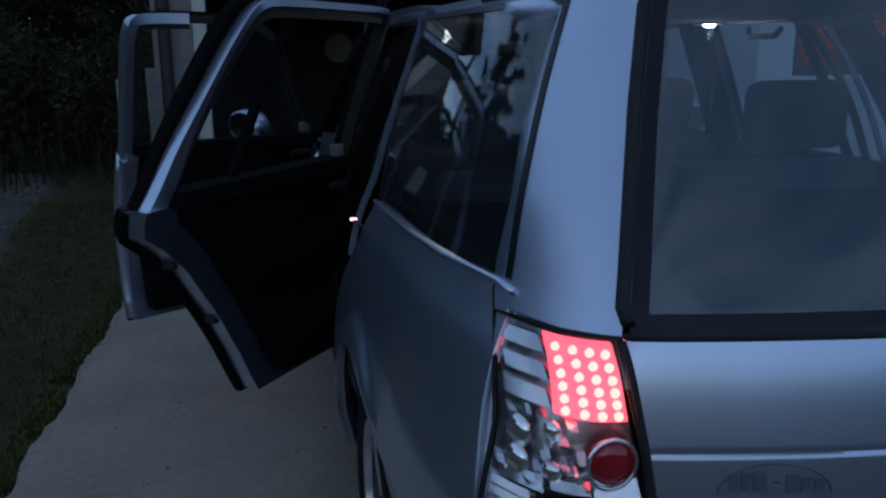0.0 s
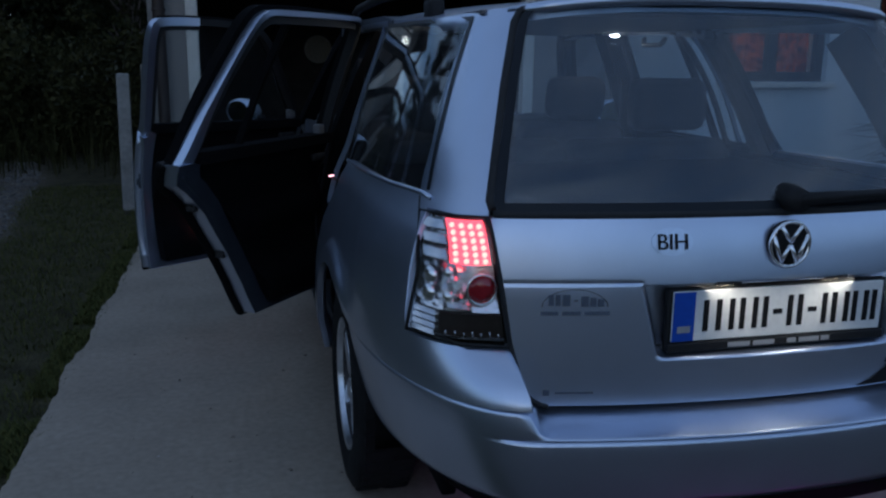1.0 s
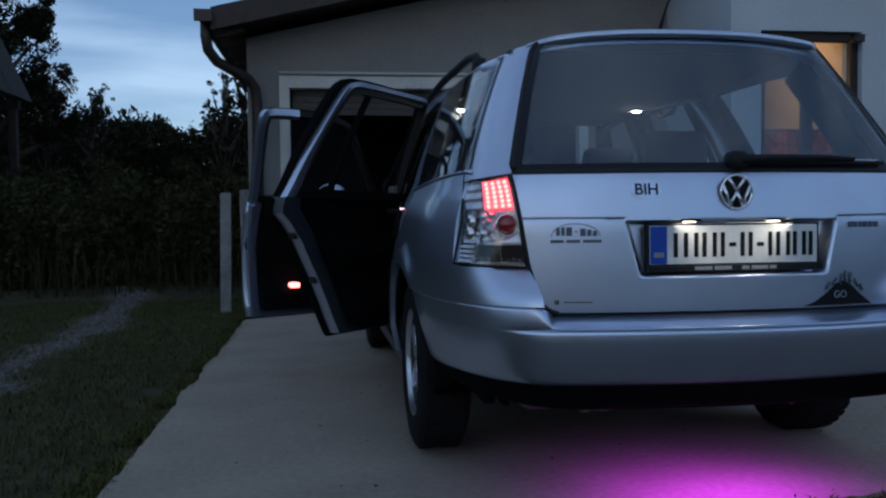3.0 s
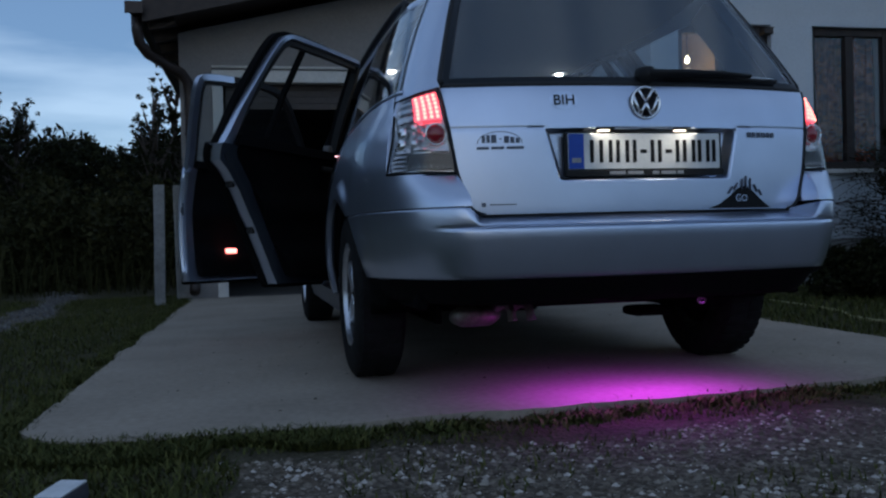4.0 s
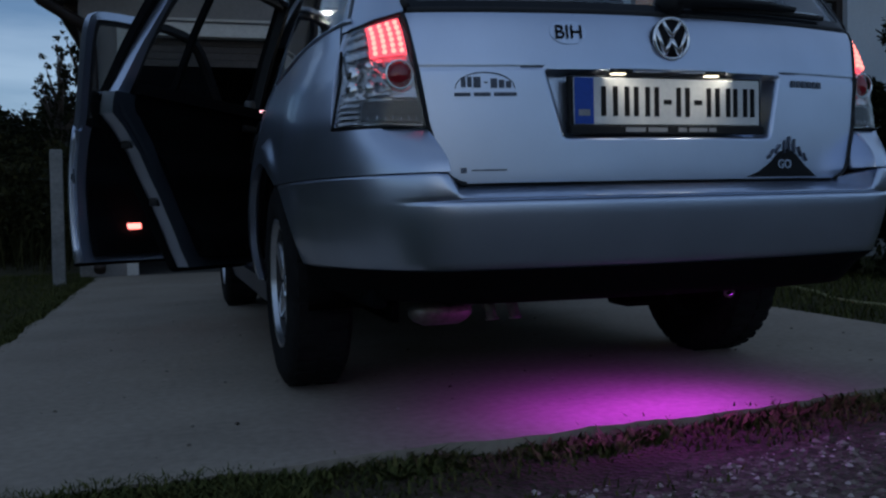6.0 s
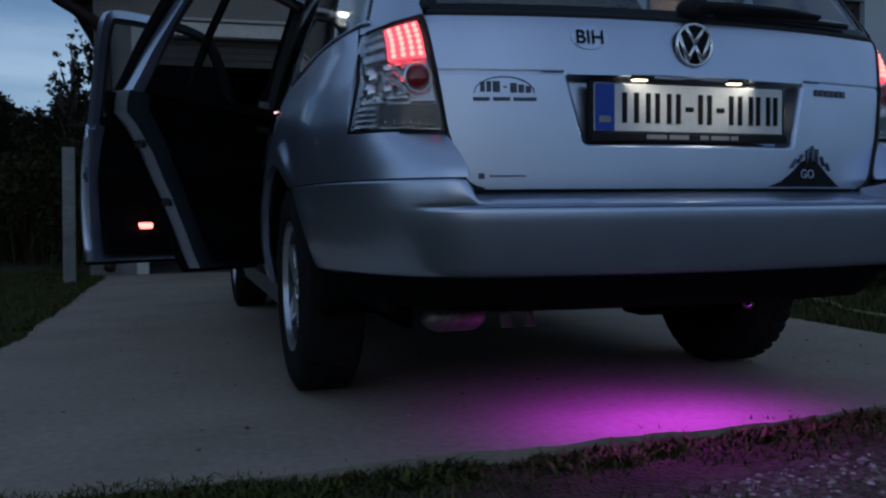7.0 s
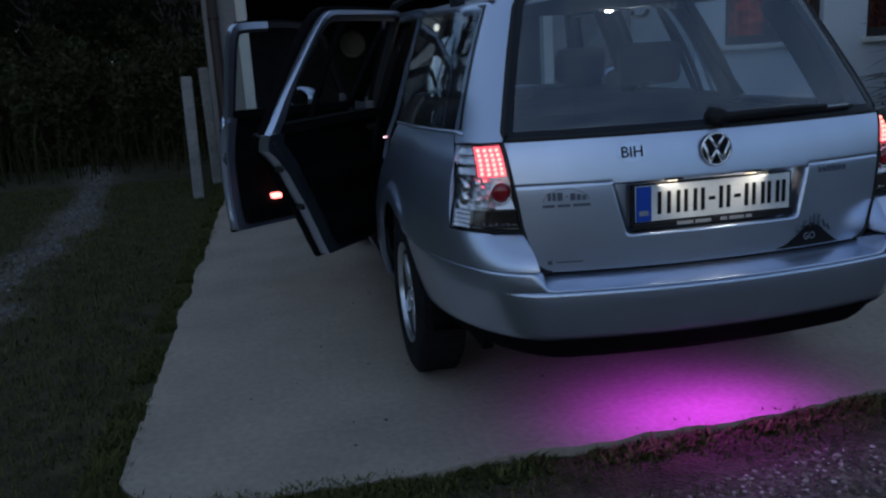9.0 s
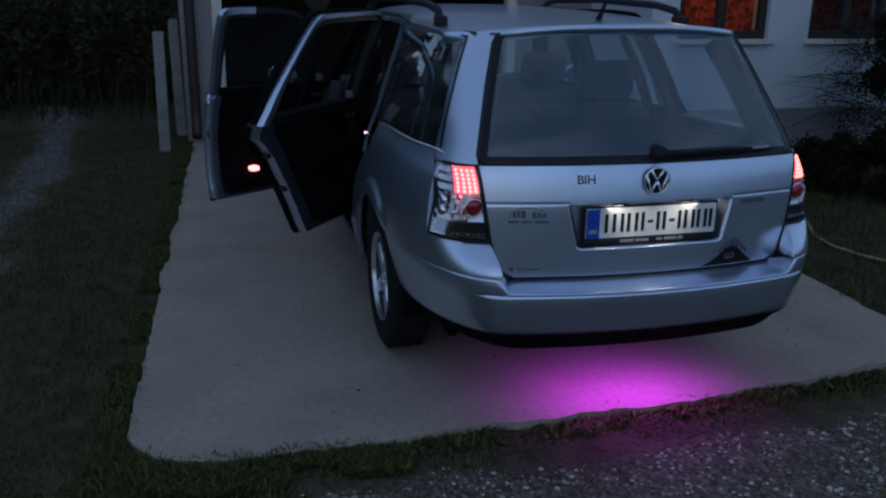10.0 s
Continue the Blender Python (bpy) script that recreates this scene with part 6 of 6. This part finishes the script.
corner_tufts = scatter(60000, -2.0, -0.9, -0.25, 0.75, lambda x, y: -0.20 < y - slab_edge(x) < 0.03 + 0.05 * noise.noise(Vector((x * 5, y * 5, 61))) and noise.noise(Vector((x * 4.5, y * 4.5, 60))) > -0.12, 62)
blades("corner_tufts", corner_tufts, "ragged grass tufts round the slab's corner", "grass", GRASS, 0.018, 0.048, 0.0042, 1.5, 63)


def clumps(x, y):
    """Leafy weeds in rounded clumps that creep over the slab's edge."""
    e = y - slab_edge(x)
    k = noise.noise(Vector((x * 5.5, 0, 71))) + 0.5 * noise.noise(Vector((x * 14, y * 14, 72)))
    return -0.10 < e < 0.01 + 0.09 * k and k > -0.1


weed_clumps = scatter(34000, -1.95, 1.8, -0.1, 0.75, clumps, 73)
blades("clover", weed_clumps, "low leafy clover clumps over the slab's edge", "weeds", GRASS, 0.014, 0.048, 0.0075, 1.6, 74)
right_lawn = scatter(16000, 1.66, 4.6, 0.2, 5.0, lambda x, y: True, 11)
blades("side_lawn", right_lawn, "dark lawn between the slab and the house", "grass", GRASS, 0.03, 0.09, 0.004, 0.9, 12)
sparse = scatter(7000, -1.0, 3.2, -1.5, -0.1, lambda x, y: noise.noise(Vector((x * 2, y * 2, 21))) > 0.05, 13)
blades("gravel_weeds", sparse, "thin weeds growing through the gravel", "grass", GRASS, 0.015, 0.045, 0.003, 1.1, 14)


def stones(name, places, label, mat, smin, smax, seed):
    """Angular pebbles, each an island."""
    rng = np.random.default_rng(seed)
    v, f = [], []
    base = np.array([(1, 0, 0), (0.3, 0.95, 0), (-0.8, 0.6, 0), (-0.8, -0.6, 0), (0.3, -0.95, 0), (0.1, 0.05, 0.8)])
    for x, y, z in places:
        s = smin + (smax - smin) * rng.random() ** 3
        a = rng.random() * 6.28
        b = base * rng.uniform(0.7, 1.25, (6, 3)) * s
        c, si = math.cos(a), math.sin(a)
        k = len(v)
        for q in b:
            v.append((x + q[0] * c - q[1] * si, y + q[0] * si + q[1] * c, z + 0.004 + q[2] * 0.8))
        f += [(k, k + 1, k + 5), (k + 1, k + 2, k + 5), (k + 2, k + 3, k + 5), (k + 3, k + 4, k + 5), (k + 4, k, k + 5)]
    me = raw_mesh(name, v, f, mat, False)
    return tagged(new(name, me), label, "gravel", kind="stuff")


yard = scatter(46000, -1.6, 3.4, -1.9, 0.10, lambda x, y: gravel_share(x, y) > 0.3 + 0.3 * random.random(), 15)
stones("yard_gravel", yard, "mixed grey gravel with pale pebbles", STONES, 0.003, 0.014, 16)
track = scatter(26000, -4.2, -2.0, 1.0, 9.5, lambda x, y: gravel_share(x, y) > 0.45 + 0.3 * random.random(), 17)
stones("track_gravel", track, "pale gravel on the worn lawn track", PALE_STONES, 0.006, 0.024, 18)
specks = scatter(420, -1.8, 1.6, 0.2, 5.5, lambda x, y: True, 19)
stones("slab_crumbs", [(x, y, 0.0) for x, y, z in specks], "small crumbs lying on the concrete", STONES, 0.002, 0.009, 20)
# block with dark sides and a separate white top
block = part("stone_block", box(-0.034, 0.034, -0.045, 0.045, -0.03, 0.014, 0.003), PLINTH_DARK, smooth=False)
part("white_face", box(-0.033, 0.033, -0.044, 0.044, 0.0143, 0.0185, 0.0015), PAPER, block, "white top plate", smooth=False)
block.matrix_world = pose(-1.598, -0.352, -0.004, 8, -2, -26)
tagged(block, "small block with a white top and dark sides in the grass", "block")
hose = part("garden_hose", tube([(2.62, 3.6, -0.02), (2.55, 2.9, -0.02), (2.46, 2.55, -0.018), (2.30, 2.25, -0.018), (2.26, 2.02, -0.018), (2.30, 1.82, -0.018), (2.40, 1.64, -0.02), (2.62, 1.42, -0.02), (3.0, 1.2, -0.02), (3.6, 1.05, -0.02)], 0.011, 8), HOSE)
tagged(hose, "thin yellow garden hose lying on the lawn", "hose")


def leaf_cloud(rng, centres, radii, count, size):
    """Small bent leaves scattered in clumps."""
    c = np.array(centres)
    r = np.array(radii)
    pick = rng.integers(0, len(c), count)
    d = rng.normal(size=(count, 3))
    d /= np.linalg.norm(d, axis=1)[:, None]
    p = c[pick] + d * (r[pick] * rng.uniform(0.25, 1.0, count) ** 0.6)[:, None]
    u = rng.normal(size=(count, 3))
    u /= np.linalg.norm(u, axis=1)[:, None]
    w = np.cross(u, rng.normal(size=(count, 3)))
    w /= np.linalg.norm(w, axis=1)[:, None]
    s = size * rng.uniform(0.5, 1.3, count)[:, None]
    v = np.stack([p - u * s, p + w * s * 0.42, p + u * s, p - w * s * 0.42], 1)
    f = np.arange(count)[:, None] * 4 + np.array([0, 1, 2, 3])
    return v.reshape(-1, 3).tolist(), f.tolist()


def tree(name, x, y, height, spread, seed, leaves, leaf, label, slim=1.0):
    rng = np.random.default_rng(seed)
    t = thing(name, label, "tree", at=(x, y, -0.05))
    limbs = [tube([(0, 0, 0), (0.04 * spread, 0.02, height * 0.3), (-0.03 * spread, 0.05, height * 0.6), (0, 0, height * 0.95)], [0.045 * height * 0.5, 0.035 * height * 0.5, 0.02 * height * 0.5, 0.008], 10)]
    cs, rs = [], []
    for k in range(34):
        a = rng.uniform(0, 6.28)
        z0 = height * rng.uniform(0.22, 0.86)
        ln = spread * rng.uniform(0.5, 1.0) * (1.1 - 0.65 * (z0 / height) ** 2)
        tip = (ln * math.cos(a), ln * math.sin(a), z0 + ln * rng.uniform(0.3, 0.9) * slim)
        mid = (tip[0] * 0.5, tip[1] * 0.5, z0 + (tip[2] - z0) * 0.35)
        limbs.append(tube([(0, 0, z0), mid, tip], [0.012 * height, 0.008 * height, 0.004], 6))
        for q in (0.45, 0.65, 0.82, 0.94, 1.05, 1.15):
            cs.append([tip[0] * q + rng.normal() * 0.05 * spread, tip[1] * q + rng.normal() * 0.05 * spread, z0 + (tip[2] - z0) * q + rng.normal() * 0.02 * height])
            rs.append(spread * rng.uniform(0.07, 0.20) * (1.25 - 0.5 * q))
    for k in range(5):
        cs.append([rng.normal() * 0.08 * spread, rng.normal() * 0.08 * spread, height * rng.uniform(0.82, 1.03)])
        rs.append(spread * rng.uniform(0.06, 0.14))
    part("trunk", join(*limbs), BARK, t)
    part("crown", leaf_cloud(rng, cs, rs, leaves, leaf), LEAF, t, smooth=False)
    return t


tree("tree", -8.1, 15.5, 8.4, 2.3, 31, 60000, 0.05, "tall dark leafy tree against the evening sky")
tree("tree", -8.3, 21.0, 4.6, 0.9, 32, 5200, 0.05, "slender young tree above the hedge", 2.6)
tree("tree", -7.2, 21.0, 4.3, 0.7, 33, 3800, 0.05, "slender young tree above the hedge", 2.6)
tree("tree", -9.4, 20.0, 4.7, 1.0, 34, 6500, 0.05, "bushy young tree above the hedge", 2.2)
tree("tree", -3.75, 20.0, 4.8, 0.6, 35, 3800, 0.05, "slender tree behind the garage", 2.6)
tree("tree", -3.3, 21.0, 5.1, 0.65, 36, 4200, 0.05, "slender tree behind the garage", 2.6)


def far_wood():
    """A belt of distant trees in front; taller trees beside and low growth behind are unseen, added for reflections."""
    rng = np.random.default_rng(41)
    cs, rs = [], []
    for k in range(3000):
        x = rng.uniform(-44, 6)
        y = 31 + rng.uniform(-3, 5) + 0.006 * (x + 15) ** 2
        top = 4.62 + 0.18 * noise.noise(Vector((x * 0.25, y * 0.25, 3))) + 0.16 * noise.noise(Vector((x * 1.1, y * 1.1, 3)))
        cs.append((x, y, top * rng.uniform(0.25, 0.95)))
        rs.append(rng.uniform(0.4, 0.8))
    v1, f1 = leaf_cloud(rng, cs, rs, 260000, 0.13)
    cs, rs = [], []
    # unseen trees added on the garden's side, to darken the car's reflections
    for k in range(700):
        a = rng.uniform(math.pi * 0.71, math.pi * 0.96)
        d = rng.uniform(14, 19)
        cs.append((d * math.cos(a), 1.0 + d * math.sin(a), rng.uniform(0.3, 5.4)))
        rs.append(rng.uniform(0.9, 1.5))
    # unseen low growth added behind the camera for the tailgate's reflection
    for k in range(500):
        a = rng.uniform(math.pi * 1.22, math.pi * 2.1)
        d = rng.uniform(27, 33)
        cs.append((d * math.cos(a), d * math.sin(a), rng.uniform(0.2, 2.6)))
        rs.append(rng.uniform(0.9, 1.4))
    v2, f2 = leaf_cloud(rng, cs, rs, 140000, 0.42)
    return tagged(part("far_wood", join((v1, f1), (v2, f2)), LEAF, smooth=False), "dark line of distant woods, with unseen trees added around", "woods", kind="stuff")


far_wood()


def weeds():
    """Tall weeds and hedge plants on the lawn's far side."""
    rng = np.random.default_rng(43)
    cs, rs = [], []
    for k in range(420):
        x, y = rng.uniform(-12, -2.3), rng.uniform(9.2, 14.5)
        if x > -2.6 and y < 9.5:
            continue
        h = rng.uniform(0.5, 1.5) * (0.75 + 0.1 * (y - 9))
        for q in range(4):
            cs.append((x + rng.normal() * 0.06, y + rng.normal() * 0.06, h * (0.15 + 0.28 * q)))
            rs.append(rng.uniform(0.16, 0.34))
    v, f = leaf_cloud(rng, cs, rs, 170000, 0.05)
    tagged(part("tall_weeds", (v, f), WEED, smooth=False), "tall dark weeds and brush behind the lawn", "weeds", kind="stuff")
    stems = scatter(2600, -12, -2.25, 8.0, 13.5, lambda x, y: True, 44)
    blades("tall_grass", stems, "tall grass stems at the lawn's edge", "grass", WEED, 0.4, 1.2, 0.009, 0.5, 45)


weeds()


def shrub(x, y, h, r, seed, leaves, label, drape=0.0):
    rng = np.random.default_rng(seed)
    s = thing("shrub", label, "shrub", "shrubs by the house", at=(x, y, -0.05))
    stems, cs, rs = [], [], []
    for k in range(26):
        a = rng.uniform(0, 6.28)
        ln = r * rng.uniform(0.4, 1.0)
        z = h * rng.uniform(0.3, 1.0)
        tip = (ln * math.cos(a), ln * math.sin(a), z)
        stems.append(tube([(0, 0, 0), (tip[0] * 0.35, tip[1] * 0.35, z * 0.6), tip, (tip[0] * 1.25, tip[1] * 1.25, z - drape * rng.uniform(0.3, 1.0))], [0.016, 0.012, 0.007, 0.003], 6))
        for q in (0.3, 0.6, 0.85, 1.0, 1.15):
            cs.append([tip[0] * q, tip[1] * q, z * min(1, 0.25 + q * 0.75) - drape * max(0, q - 0.9)])
            rs.append(r * rng.uniform(0.18, 0.36))
    part("stems", join(*stems), BARK, s)
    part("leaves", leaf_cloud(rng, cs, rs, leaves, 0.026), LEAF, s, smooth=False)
    return s


shrub(4.12, 3.30, 1.55, 0.50, 51, 60000, "dark shrub with arching twigs beside the house wall", 0.45)
shrub(4.45, 3.10, 2.6, 0.62, 52, 90000, "tall dark leafy shrub by the house", 0.5)
shrub(3.70, 2.85, 0.55, 0.40, 53, 14000, "low dark plant in the bed", 0.1)
shrub(3.25, 3.45, 0.42, 0.36, 54, 11000, "low dark plant in the bed", 0.1)


def creeper():
    rng = np.random.default_rng(57)
    c = thing("creeper", "bare dark creeper twigs on the house wall", "climber", at=(3.95, HY - 0.04, 0))
    tw, cs, rs = [], [], []
    for k in range(70):
        z = rng.uniform(0.15, 1.25)
        ln = rng.uniform(0.35, 1.0) * (1.1 - 0.4 * abs(z - 0.6))
        y = -0.03 - rng.uniform(0, 0.5)
        up = rng.normal() * 0.08
        tw.append(tube([(0.95, y - 0.05, z - 0.12), (0.75, y, z), (0.80 - ln * 0.7, y + 0.01, z + 0.06 + up), (0.80 - ln * 1.15, y, z + 0.02 + up * 1.8)], [0.006, 0.0045, 0.003, 0.0012], 5))
        cs.append((0.85 - ln * rng.uniform(0.1, 0.7), y, z + up * 0.6))
        rs.append(0.10 + 0.12 * rng.random())
    tagged(part("twig_mat", join(*tw), BARK, c), kind="stuff")
    part("leaves", leaf_cloud(rng, cs, rs, 2400, 0.018), LEAF, c, smooth=False)


creeper()


def shed():
    s = thing("shelter", "dark wooden open shelter with a steep pitched roof", "shelter", at=(-6.78, 11.0, -0.05))
    for x in (-0.7, 0.7):
        for y in (-1.2, 1.2):
            part("post", box(x - 0.06, x + 0.06, y - 0.06, y + 0.06, 0, 2.66, 0.008), SHED_WOOD, s, smooth=False)
    for y in (-1.2, 1.2):
        part("beam", box(-0.80, 0.80, y - 0.05, y + 0.05, 2.66, 2.80, 0.006), SHED_WOOD, s, smooth=False)
    for d in (-1, 1):
        for k in range(7):
            m = Matrix.Translation((0, -1.55, 4.74)) @ Matrix.Rotation(radians(66) * d, 4, "Y")
            part("roof_board", move(box(min(0, d) * 2.1 if d < 0 else 0.0, 0.0 if d < 0 else 2.1, 0.45 * k, 0.45 * k + 0.44, -0.02, 0.02 + 0.004 * (k % 2)), m), SHED_WOOD, s, smooth=False)
    part("bench", box(-0.60, -0.25, -1.0, 1.0, 0.4, 0.45, 0.006), SHED_WOOD, s, smooth=False)


shed()
